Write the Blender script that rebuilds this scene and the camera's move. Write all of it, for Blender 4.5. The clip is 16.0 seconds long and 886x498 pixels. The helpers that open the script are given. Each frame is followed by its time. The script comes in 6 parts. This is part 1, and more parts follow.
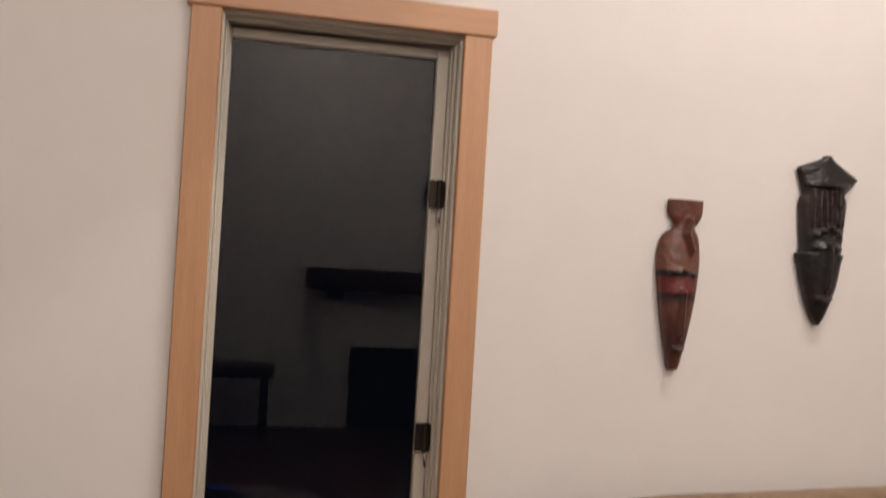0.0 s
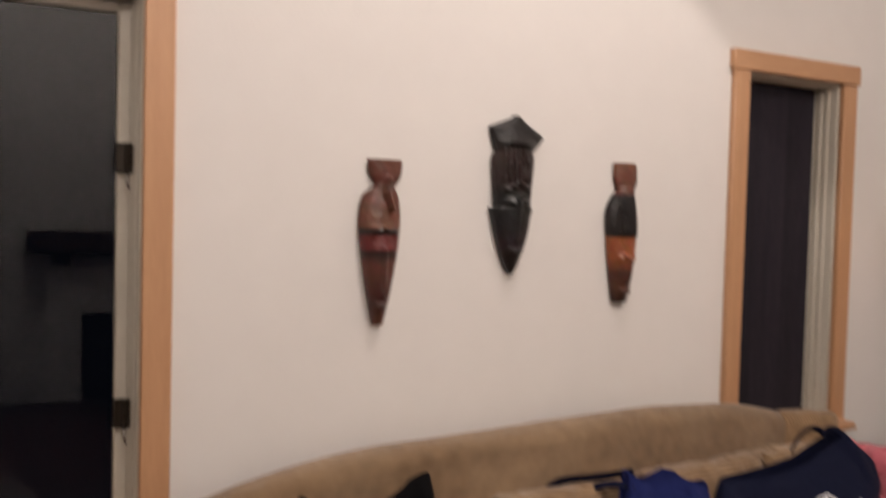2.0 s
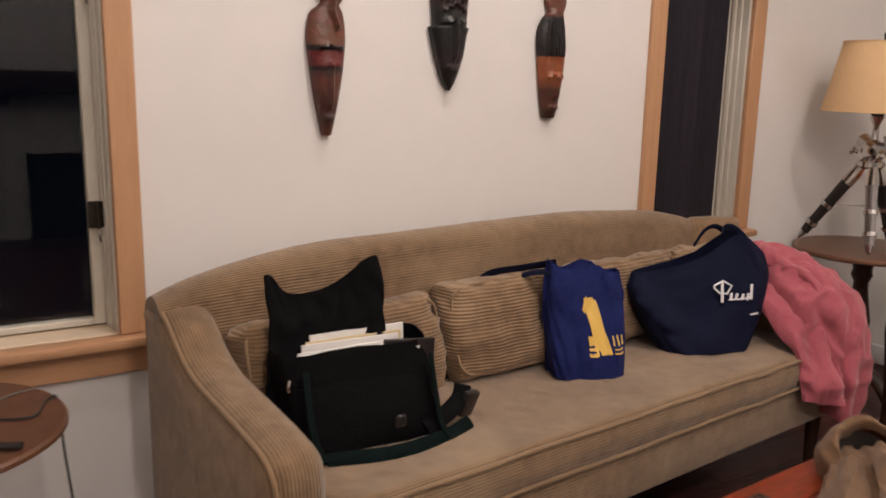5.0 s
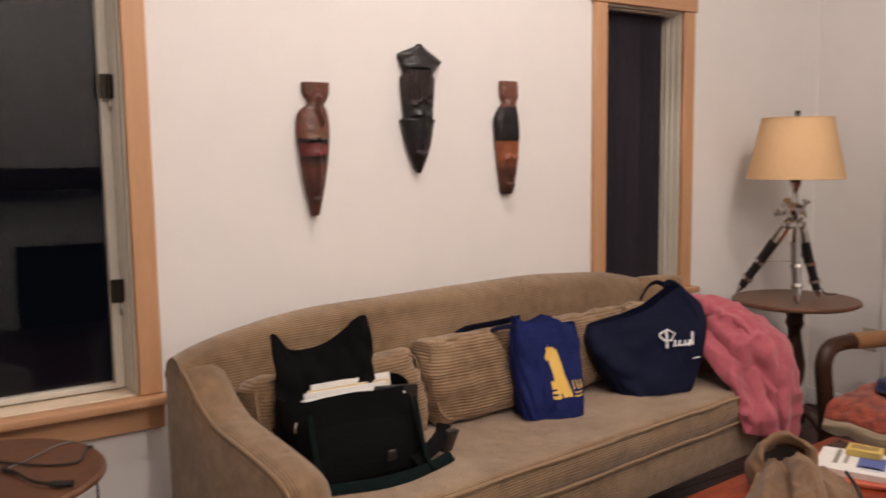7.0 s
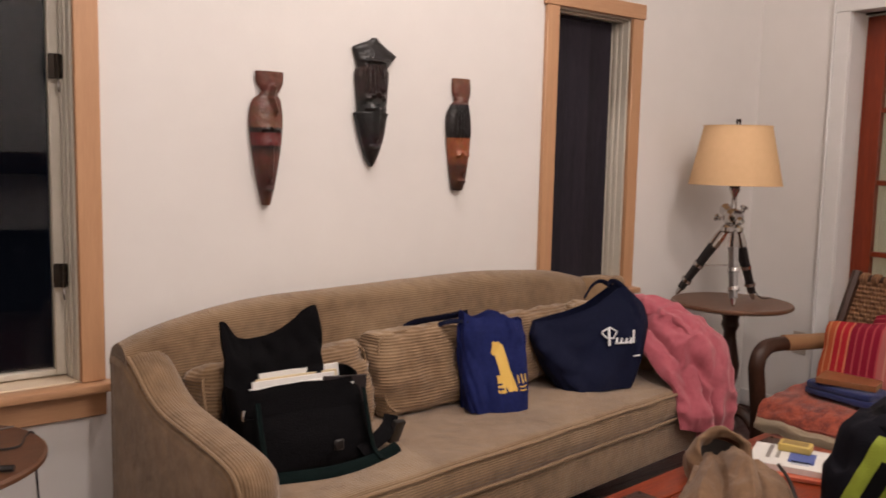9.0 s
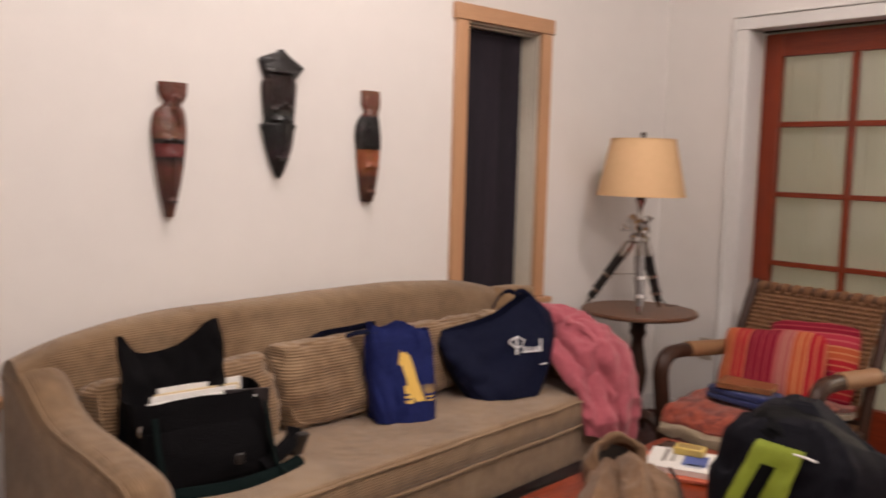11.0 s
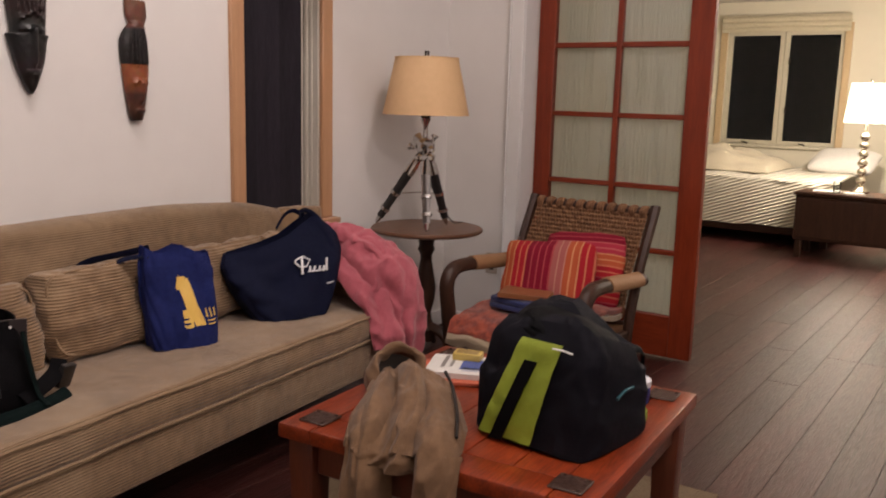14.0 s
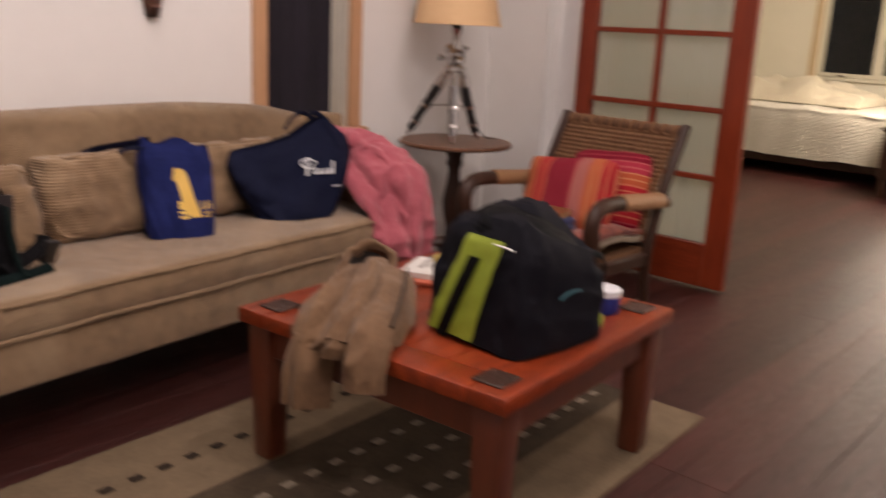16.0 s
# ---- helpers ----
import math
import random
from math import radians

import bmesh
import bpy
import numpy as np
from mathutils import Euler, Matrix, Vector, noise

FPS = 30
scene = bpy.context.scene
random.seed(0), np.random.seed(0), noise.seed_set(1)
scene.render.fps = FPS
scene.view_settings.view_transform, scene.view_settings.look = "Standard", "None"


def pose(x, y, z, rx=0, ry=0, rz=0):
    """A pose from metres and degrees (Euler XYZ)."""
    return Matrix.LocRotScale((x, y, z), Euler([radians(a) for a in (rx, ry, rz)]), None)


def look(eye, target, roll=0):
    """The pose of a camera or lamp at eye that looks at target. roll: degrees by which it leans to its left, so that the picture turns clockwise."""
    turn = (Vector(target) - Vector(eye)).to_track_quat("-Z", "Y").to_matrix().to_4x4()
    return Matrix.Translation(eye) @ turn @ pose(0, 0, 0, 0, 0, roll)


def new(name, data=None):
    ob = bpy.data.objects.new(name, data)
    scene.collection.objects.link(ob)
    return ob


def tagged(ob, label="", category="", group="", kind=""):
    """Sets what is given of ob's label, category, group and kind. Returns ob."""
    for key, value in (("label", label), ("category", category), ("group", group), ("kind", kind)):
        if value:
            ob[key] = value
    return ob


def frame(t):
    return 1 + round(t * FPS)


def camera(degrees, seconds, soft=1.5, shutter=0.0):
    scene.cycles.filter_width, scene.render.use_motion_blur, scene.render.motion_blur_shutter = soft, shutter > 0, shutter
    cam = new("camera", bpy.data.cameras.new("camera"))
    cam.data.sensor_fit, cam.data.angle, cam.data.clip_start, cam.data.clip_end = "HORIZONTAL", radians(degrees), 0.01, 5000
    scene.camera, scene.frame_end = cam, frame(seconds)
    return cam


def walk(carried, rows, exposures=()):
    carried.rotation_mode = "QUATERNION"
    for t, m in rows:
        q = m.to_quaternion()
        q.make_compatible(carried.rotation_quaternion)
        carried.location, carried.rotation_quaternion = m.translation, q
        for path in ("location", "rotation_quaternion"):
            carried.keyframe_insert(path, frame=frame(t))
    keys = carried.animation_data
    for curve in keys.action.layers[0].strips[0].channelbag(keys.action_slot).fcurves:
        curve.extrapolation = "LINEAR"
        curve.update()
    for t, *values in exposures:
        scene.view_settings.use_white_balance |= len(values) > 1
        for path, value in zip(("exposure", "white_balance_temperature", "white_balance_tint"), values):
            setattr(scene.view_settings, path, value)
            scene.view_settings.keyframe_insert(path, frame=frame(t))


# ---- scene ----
cam = camera(54.5, 16.0, soft=1.7, shutter=0.9)
# seconds, eye, target, roll
PATH = [
    (0, (-1.459, -2.071, 1.398), (-1.044, -0.114, 1.419), 3.4),
    (0.5, (-1.476, -2.067, 1.455), (-1.017, -0.122, 1.511), 2.5),
    (1, (-1.411, -2.077, 1.428), (-0.791, -0.176, 1.459), 2.3),
    (1.5, (-1.333, -2.108, 1.422), (-0.499, -0.29, 1.418), 1.7),
    (2, (-1.31, -2.118, 1.436), (-0.381, -0.348, 1.363), 1.5),
    (2.5, (-1.288, -2.137, 1.416), (-0.293, -0.433, 1.092), 2.4),
    (3, (-1.275, -2.159, 1.405), (-0.311, -0.442, 1.052), 1.9),
    (3.5, (-1.32, -2.081, 1.364), (-0.317, -0.402, 0.946), 1.0),
    (4, (-1.279, -2.109, 1.349), (-0.262, -0.44, 0.926), 1.1),
    (6.3, (-1.651, -2.64, 1.338), (-0.612, -0.958, 1.038), 0.4),
    (6.5, (-1.646, -2.65, 1.36), (-0.621, -0.954, 1.093), -0.1),
    (7, (-1.647, -2.643, 1.349), (-0.541, -0.992, 1.127), -0.7),
    (7.5, (-1.668, -2.63, 1.341), (-0.497, -1.022, 1.141), -0.9),
    (8, (-1.7, -2.629, 1.335), (-0.49, -1.054, 1.097), 1.3),
    (8.2, (-1.713, -2.623, 1.339), (-0.523, -1.034, 1.105), 1.1),
    (10.3, (-1.635, -2.707, 1.314), (-0.354, -1.184, 1.116), 1.4),
    (10.5, (-1.65, -2.711, 1.342), (-0.376, -1.184, 1.13), 1.1),
    (11, (-1.641, -2.714, 1.344), (-0.298, -1.244, 1.147), 1.5),
    (11.5, (-1.617, -2.727, 1.345), (-0.124, -1.415, 1.124), 2.1),
    (12, (-1.605, -2.733, 1.347), (-0.03, -1.52, 1.131), 2.6),
    (12.5, (-1.598, -2.745, 1.346), (0.008, -1.571, 1.135), 2.5),
    (13, (-1.589, -2.762, 1.346), (0.046, -1.624, 1.163), 1.9),
    (13.5, (-1.571, -2.773, 1.327), (0.06, -1.661, 1.006), 1.2),
    (14, (-1.576, -2.773, 1.303), (0.046, -1.656, 0.955), 1.5),
    (14.5, (-1.56, -2.783, 1.265), (-0.022, -1.572, 0.854), 0.6),
    (15, (-1.41, -2.874, 1.253), (0.09, -1.672, 0.701), 3.7),
    (15.5, (-1.349, -3.014, 1.256), (0.005, -1.627, 0.763), 2.7),
    (16, (-1.342, -3.075, 1.21), (0.11, -1.795, 0.708), 2.8),
]
walk(cam, [(t, look(eye, target, roll)) for t, eye, target, roll in PATH],
     exposures=[(0.0, 0.02, 6450, 11), (2.0, 0.0, 6450, 11), (4.0, 0.05, 6450, 11.5), (6.5, 0.25, 6450, 12), (8.0, 0.21, 6430, 12.5), (10.5, 0.22, 6420, 13), (11.0, 0.24, 6415, 13), (11.5, 0.24, 6410, 13), (12.0, 0.16, 6405, 13), (12.5, 0.10, 6400, 13.5), (14.0, 0.0, 6380, 15), (15.0, 0.21, 6380, 16), (16.0, 0.28, 6380, 16.5)])

# ---- world and lamps ----
world = bpy.data.worlds.new("night")
scene.world = world
world.use_nodes = True
world.node_tree.nodes["Background"].inputs[0].default_value = (0.010, 0.012, 0.02, 1)
world.node_tree.nodes["Background"].inputs[1].default_value = 0.15


def lamp_point(name, at, watts, colour, size):
    d = bpy.data.lights.new(name, "POINT")
    d.energy, d.color, d.shadow_soft_size = watts, colour, size
    ob = new(name, d)
    ob.location = at
    return ob


def lamp_spot(name, at, target, watts, colour, angle, blend, size):
    d = bpy.data.lights.new(name, "SPOT")
    d.energy, d.color, d.shadow_soft_size = watts, colour, size
    d.spot_size, d.spot_blend = radians(angle), blend
    ob = new(name, d)
    ob.matrix_world = look(at, target)
    return ob


WARM = (1.0, 0.88, 0.805)
lamp_point("ceiling_lamp_main", (0.40, -2.32, 3.25), 62, WARM, 0.15)
# Added fill behind the viewpoint, set high to stay out of the panes.
lamp_point("rear_fill", (-1.0, -3.4, 3.0), 72, WARM, 0.08)
lamp_spot("downlight", (-0.10, -1.0, 3.55), (-0.10, -1.001, 0), 69, WARM, 87, 0.10, 0.03)
lamp_point("bedroom_lamp_bulb", (6.60, -1.51, 1.36), 64, (1.0, 0.85, 0.66), 0.04)
# Fill added for bedroom and curtain; only the table lamp is a known source.
lamp_point("bedroom_fill", (5.0, -2.7, 2.25), 60, (1.0, 0.87, 0.72), 0.08)


# ---- materials ----
def mat(name, base, rough=0.6, second=None, scale=6.0, stretch=(1, 1, 1), amount=0.5, bump=0.0, bump_scale=60.0,
        metal=0.0, spec=0.5, sheen=0.0, coat=0.0, random_tone=0.0, rough_var=0.08):
    """Procedural surface: two tones mixed by a broad and a fine noise, fine relief, gloss that varies."""
    m = bpy.data.materials.new(name)
    m.use_nodes = True
    nt = m.node_tree
    n, l = nt.nodes, nt.links
    b = n["Principled BSDF"]
    b.inputs["Metallic"].default_value = metal
    b.inputs["Specular IOR Level"].default_value = spec
    b.inputs["Sheen Weight"].default_value = sheen
    b.inputs["Coat Weight"].default_value = coat
    b.inputs["Coat Roughness"].default_value = 0.32
    co = n.new("ShaderNodeTexCoord")
    mp = n.new("ShaderNodeMapping")
    mp.inputs["Scale"].default_value = stretch
    l.new(co.outputs["Object"], mp.inputs[0])
    broad, fine = n.new("ShaderNodeTexNoise"), n.new("ShaderNodeTexNoise")
    broad.inputs["Scale"].default_value, fine.inputs["Scale"].default_value = scale, scale * 7.3
    broad.inputs["Detail"].default_value, fine.inputs["Detail"].default_value = 4, 3
    vec = mp.outputs[0]
    if random_tone:
        inf = n.new("ShaderNodeObjectInfo")
        sh = n.new("ShaderNodeVectorMath")
        sh.operation = "MULTIPLY_ADD"
        sh.inputs[1].default_value = (1, 1, 1)
        mul = n.new("ShaderNodeMath")
        mul.operation = "MULTIPLY"
        mul.inputs[1].default_value = 37.0
        l.new(inf.outputs["Random"], mul.inputs[0])
        l.new(vec, sh.inputs[0])
        l.new(mul.outputs[0], sh.inputs[2])
        vec = sh.outputs[0]
    l.new(vec, broad.inputs["Vector"])
    l.new(vec, fine.inputs["Vector"])
    add = n.new("ShaderNodeMath")
    add.operation = "ADD"
    l.new(broad.outputs[0], add.inputs[0])
    l.new(fine.outputs[0], add.inputs[1])
    rng = n.new("ShaderNodeMapRange")
    rng.inputs[1].default_value, rng.inputs[2].default_value = 0.7, 1.3
    rng.inputs[3].default_value, rng.inputs[4].default_value = 0.5 - amount / 2, 0.5 + amount / 2
    l.new(add.outputs[0], rng.inputs[0])
    mix = n.new("ShaderNodeMix")
    mix.data_type = "RGBA"
    second = second or tuple(c * 0.8 for c in base)
    mix.inputs[6].default_value, mix.inputs[7].default_value = (*base, 1), (*second, 1)
    l.new(rng.outputs[0], mix.inputs[0])
    out = mix.outputs[2]
    if random_tone:
        hsv = n.new("ShaderNodeHueSaturation")
        r2 = n.new("ShaderNodeMapRange")
        r2.inputs[3].default_value, r2.inputs[4].default_value = 1 - random_tone, 1 + random_tone
        l.new(inf.outputs["Random"], r2.inputs[0])
        l.new(r2.outputs[0], hsv.inputs["Value"])
        l.new(out, hsv.inputs["Color"])
        out = hsv.outputs[0]
    l.new(out, b.inputs["Base Color"])
    rr = n.new("ShaderNodeMapRange")
    rr.inputs[3].default_value, rr.inputs[4].default_value = max(0.02, rough - rough_var), min(1, rough + rough_var)
    l.new(fine.outputs[0], rr.inputs[0])
    l.new(rr.outputs[0], b.inputs["Roughness"])
    if bump:
        bn, bp = n.new("ShaderNodeTexNoise"), n.new("ShaderNodeBump")
        bn.inputs["Scale"].default_value = bump_scale
        bn.inputs["Detail"].default_value = 3
        bp.inputs["Strength"].default_value = bump
        bp.inputs["Distance"].default_value = 0.01
        l.new(vec, bn.inputs["Vector"])
        l.new(bn.outputs[0], bp.inputs["Height"])
        l.new(bp.outputs[0], b.inputs["Normal"])
    return m


def stripes(m, direction, spacing, depth, tone=0.25, sharp=False):
    """Adds ribs or threads to a material: a wave along a direction of the object, as relief and as a slight tone."""
    nt = m.node_tree
    n, l = nt.nodes, nt.links
    b = n["Principled BSDF"]
    co = n.new("ShaderNodeTexCoord")
    dot = n.new("ShaderNodeVectorMath")
    dot.operation = "DOT_PRODUCT"
    dot.inputs[1].default_value = direction
    l.new(co.outputs["Object"], dot.inputs[0])
    k = n.new("ShaderNodeMath")
    k.operation = "MULTIPLY"
    k.inputs[1].default_value = 2 * math.pi / spacing
    l.new(dot.outputs["Value"], k.inputs[0])
    s = n.new("ShaderNodeMath")
    s.operation = "SINE"
    l.new(k.outputs[0], s.inputs[0])
    bp = n.new("ShaderNodeBump")
    bp.inputs["Strength"].default_value = 0.8
    bp.inputs["Distance"].default_value = depth
    l.new(s.outputs[0], bp.inputs["Height"])
    if b.inputs["Normal"].links:
        l.new(b.inputs["Normal"].links[0].from_socket, bp.inputs["Normal"])
    l.new(bp.outputs[0], b.inputs["Normal"])
    src = b.inputs["Base Color"].links[0].from_socket
    mr = n.new("ShaderNodeMapRange")
    mr.inputs[1].default_value = -1
    mr.inputs[3].default_value, mr.inputs[4].default_value = 1 - tone, 1 + tone
    l.new(s.outputs[0], mr.inputs[0])
    h = n.new("ShaderNodeHueSaturation")
    l.new(mr.outputs[0], h.inputs["Value"])
    l.new(src, h.inputs["Color"])
    l.new(h.outputs[0], b.inputs["Base Color"])
    return m


def worn(m, colour, scale, share):
    """Paler rubbed patches of nap over a cloth."""
    n, l = m.node_tree.nodes, m.node_tree.links
    b = n["Principled BSDF"]
    co, nz, mr, mx = n.new("ShaderNodeTexCoord"), n.new("ShaderNodeTexNoise"), n.new("ShaderNodeMapRange"), n.new("ShaderNodeMix")
    nz.inputs["Scale"].default_value, nz.inputs["Detail"].default_value, nz.inputs["Distortion"].default_value = scale, 3, 0.6
    l.new(co.outputs["Object"], nz.inputs["Vector"])
    l.new(nz.outputs[0], mr.inputs[0])
    mr.inputs[1].default_value, mr.inputs[2].default_value, mr.inputs[4].default_value = 0.50, 0.72, share
    mx.data_type = "RGBA"
    l.new(mr.outputs[0], mx.inputs[0])
    l.new(b.inputs["Base Color"].links[0].from_socket, mx.inputs[6])
    mx.inputs[7].default_value = (*colour, 1)
    l.new(mx.outputs[2], b.inputs["Base Color"])
    return m


def ramp_bands(name, axis, stops, rough=0.85, length=1.0):
    """Woven bands across an axis of the object, colour by colour."""
    m = mat(name, (0.5, 0.5, 0.5), rough, bump=0.35, bump_scale=350, spec=0.2)
    nt = m.node_tree
    n, l = nt.nodes, nt.links
    co, sep, mr, rp = (n.new("ShaderNodeTexCoord"), n.new("ShaderNodeSeparateXYZ"), n.new("ShaderNodeMapRange"), n.new("ShaderNodeValToRGB"))
    l.new(co.outputs["Object"], sep.inputs[0])
    l.new(sep.outputs[axis], mr.inputs[0])
    mr.inputs[1].default_value, mr.inputs[2].default_value = -length / 2, length / 2
    l.new(mr.outputs[0], rp.inputs[0])
    rp.color_ramp.interpolation = "CONSTANT"
    while len(rp.color_ramp.elements) < len(stops):
        rp.color_ramp.elements.new(1.0)
    for e, (p, c) in zip(rp.color_ramp.elements, stops):
        e.position, e.color = p, (*c, 1)
    l.new(rp.outputs[0], n["Principled BSDF"].inputs["Base Color"])
    return m


def glass_mat(name, tint=(0.9, 0.92, 0.92)):
    m = bpy.data.materials.new(name)
    m.use_nodes = True
    n, l = m.node_tree.nodes, m.node_tree.links
    n.remove(n["Principled BSDF"])
    tr, gl, fr, mx = n.new("ShaderNodeBsdfTransparent"), n.new("ShaderNodeBsdfGlossy"), n.new("ShaderNodeFresnel"), n.new("ShaderNodeMixShader")
    tr.inputs[0].default_value = (*tint, 1)
    gl.inputs["Roughness"].default_value = 0.01
    fr.inputs[0].default_value = 1.42
    l.new(fr.outputs[0], mx.inputs[0])
    l.new(tr.outputs[0], mx.inputs[1])
    l.new(gl.outputs[0], mx.inputs[2])
    l.new(mx.outputs[0], n["Material Output"].inputs[0])
    return m


def glow_mat(name, colour, strength, base=(0.8, 0.75, 0.6)):
    m = mat(name, base, 0.8)
    b = m.node_tree.nodes["Principled BSDF"]
    b.inputs["Emission Color"].default_value = (*colour, 1)
    b.inputs["Emission Strength"].default_value = strength
    return m


M_WALL = mat("wall_paint", (0.80, 0.775, 0.75), 0.75, (0.76, 0.735, 0.71), 1.3, amount=0.6, bump=0.045, bump_scale=90, spec=0.3)
M_WALL_BED = mat("wall_paint_cream", (0.78, 0.74, 0.62), 0.75, (0.74, 0.70, 0.58), 1.3, bump=0.1, bump_scale=90, spec=0.3)
# Kept darker than the walls to cut bounce from the unseen living room ceiling.
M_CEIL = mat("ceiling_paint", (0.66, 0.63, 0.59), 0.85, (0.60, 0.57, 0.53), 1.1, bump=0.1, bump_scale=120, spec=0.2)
M_WHITE = mat("white_trim_paint", (0.80, 0.79, 0.78), 0.42, (0.74, 0.73, 0.71), 3.0, bump=0.05, bump_scale=40)
M_SASH = mat("sash_paint", (0.64, 0.60, 0.52), 0.5, (0.55, 0.51, 0.43), 5.0, bump=0.08, bump_scale=60)
M_FIR = mat("fir_trim", (0.58, 0.33, 0.18), 0.45, (0.46, 0.245, 0.125), 3.5, (14, 14, 0.7), 0.7, 0.10, 30, coat=0.15)
M_FIR_H = mat("fir_trim_level", (0.58, 0.33, 0.18), 0.45, (0.46, 0.245, 0.125), 3.5, (0.7, 14, 14), 0.7, 0.10, 30, coat=0.15)
M_SILL = mat("pale_sill", (0.74, 0.62, 0.47), 0.5, (0.66, 0.52, 0.37), 3.5, (0.8, 12, 12), 0.7, 0.08, 30)
M_DOOR = mat("door_redwood", (0.27, 0.042, 0.013), 0.35, (0.16, 0.021, 0.007), 3.0, (9, 9, 0.6), 0.8, 0.10, 25, coat=0.08, spec=0.35)
M_DOOR_H = mat("door_redwood_level", (0.27, 0.042, 0.013), 0.35, (0.16, 0.021, 0.007), 3.0, (9, 0.6, 9), 0.8, 0.10, 25, coat=0.08, spec=0.35)
M_PLANK = mat("floor_plank", (0.072, 0.021, 0.0175), 0.42, (0.032, 0.0100, 0.0085), 2.2, (0.7, 9, 9), 0.9, 0.35, 14, random_tone=0.30, rough_var=0.12, spec=0.32)
M_SUBFLOOR = mat("subfloor", (0.015, 0.010, 0.008), 0.9)
M_CORD = stripes(mat("sofa_corduroy", (0.270, 0.168, 0.086), 0.85, (0.165, 0.098, 0.048), 3.2, amount=1.1, bump=0.4, bump_scale=26, sheen=0.3), (0, 1, 1), 0.0085, 0.0012, 0.075)
M_CORD_LOOSE = stripes(mat("sofa_corduroy_loose", (0.280, 0.175, 0.090), 0.85, (0.170, 0.100, 0.050), 3.2, amount=1.1, bump=0.4, bump_scale=26, sheen=0.3), (0, 0, 1), 0.0095, 0.0015, 0.095)
M_CORD_ARM = stripes(mat("sofa_corduroy_arm", (0.270, 0.168, 0.086), 0.85, (0.165, 0.098, 0.048), 3.2, amount=1.1, bump=0.4, bump_scale=26, sheen=0.3), (1, 0, 0), 0.0078, 0.0011, 0.06)
for cloth in (M_CORD, M_CORD_LOOSE, M_CORD_ARM):
    worn(cloth, (0.46, 0.33, 0.20), 2.6, 0.34)
M_PIPE = mat("sofa_piping", (0.27, 0.17, 0.088), 0.8, (0.22, 0.14, 0.075), 30, amount=0.9, bump=0.3, bump_scale=200, sheen=0.2)
M_DARKWOOD = mat("dark_wood", (0.055, 0.024, 0.014), 0.38, (0.028, 0.012, 0.008), 4, (8, 8, 1), 0.8, 0.12, 30, spec=0.3)
M_BROWN = mat("brown_tabletop", (0.15, 0.062, 0.028), 0.45, (0.085, 0.034, 0.016), 3.2, (1, 8, 6), 0.8, 0.12, 30, coat=0.25)
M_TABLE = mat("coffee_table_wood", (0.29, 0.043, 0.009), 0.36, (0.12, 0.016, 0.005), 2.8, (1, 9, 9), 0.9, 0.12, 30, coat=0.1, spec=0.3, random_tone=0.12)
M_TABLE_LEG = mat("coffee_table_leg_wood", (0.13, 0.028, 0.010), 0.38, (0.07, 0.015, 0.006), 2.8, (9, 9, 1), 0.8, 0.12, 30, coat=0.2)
M_INLAY = mat("iron_inlay", (0.030, 0.018, 0.013), 0.45, (0.07, 0.03, 0.02), 30, metal=0.3, bump=0.5, bump_scale=80)
M_CHROME = mat("chrome", (0.68, 0.66, 0.64), 0.11, (0.42, 0.40, 0.39), 14, metal=1.0, rough_var=0.06)
M_STEEL = mat("brushed_steel", (0.42, 0.41, 0.41), 0.30, (0.30, 0.29, 0.29), 6, (20, 20, 1), 0.6, metal=1.0)
M_BLACK = mat("black_lacquer", (0.010, 0.009, 0.010), 0.35, (0.018, 0.015, 0.014), 8, bump=0.05)
M_BRONZE = mat("dark_bronze", (0.022, 0.016, 0.012), 0.42, (0.04, 0.03, 0.02), 20, metal=0.6)
M_SHADE = mat("parchment_shade", (0.76, 0.51, 0.28), 0.8, (0.68, 0.45, 0.24), 6, amount=0.5, bump=0.1, bump_scale=200)
M_GLASS = glass_mat("window_glass")


# ---- builders ----
def link_mesh(name, bm, material, smooth=True):
    me = bpy.data.meshes.new(name)
    bm.normal_update()
    bm.to_mesh(me)
    bm.free()
    me.materials.append(material)
    if smooth:
        me.shade_smooth()
        me.set_sharp_from_angle(angle=radians(38))
    return new(name, me)


def part(name, bm, material, parent, label="", smooth=True):
    ob = link_mesh(name, bm, material, smooth)
    ob.parent = parent
    return tagged(ob, label)


def thing(name, label, category, at=(0, 0, 0), turn=0.0, group="", kind=""):
    ob = new(name)
    ob.empty_display_size = 0.05
    ob.matrix_basis = pose(*at, 0, 0, turn)
    return tagged(ob, label, category, group, kind)


def solid(name, bm, material, label, category, at=(0, 0, 0), turn=0.0, group="", kind="", smooth=True):
    ob = link_mesh(name, bm, material, smooth)
    ob.matrix_basis = pose(*at, 0, 0, turn)
    return tagged(ob, label, category, group, kind)


def box(x0, x1, y0, y1, z0, z1, bev=0.0, seg=2, bm=None):
    bm2 = bmesh.new()
    bmesh.ops.create_cube(bm2, size=1)
    for v in bm2.verts:
        v.co = Vector(((x0 + x1) / 2 + v.co.x * (x1 - x0), (y0 + y1) / 2 + v.co.y * (y1 - y0), (z0 + z1) / 2 + v.co.z * (z1 - z0)))
    if bev:
        bmesh.ops.bevel(bm2, geom=bm2.edges[:], offset=bev, segments=seg, profile=0.5, affect="EDGES")
    if bm is None:
        return bm2
    return merge(bm, bm2)


def merge(bm, other):
    me = bpy.data.meshes.new("tmp")
    other.to_mesh(me)
    other.free()
    bm.from_mesh(me)
    bpy.data.meshes.remove(me)
    return bm


def moved(bm, m):
    bmesh.ops.transform(bm, matrix=m, verts=bm.verts)
    return bm


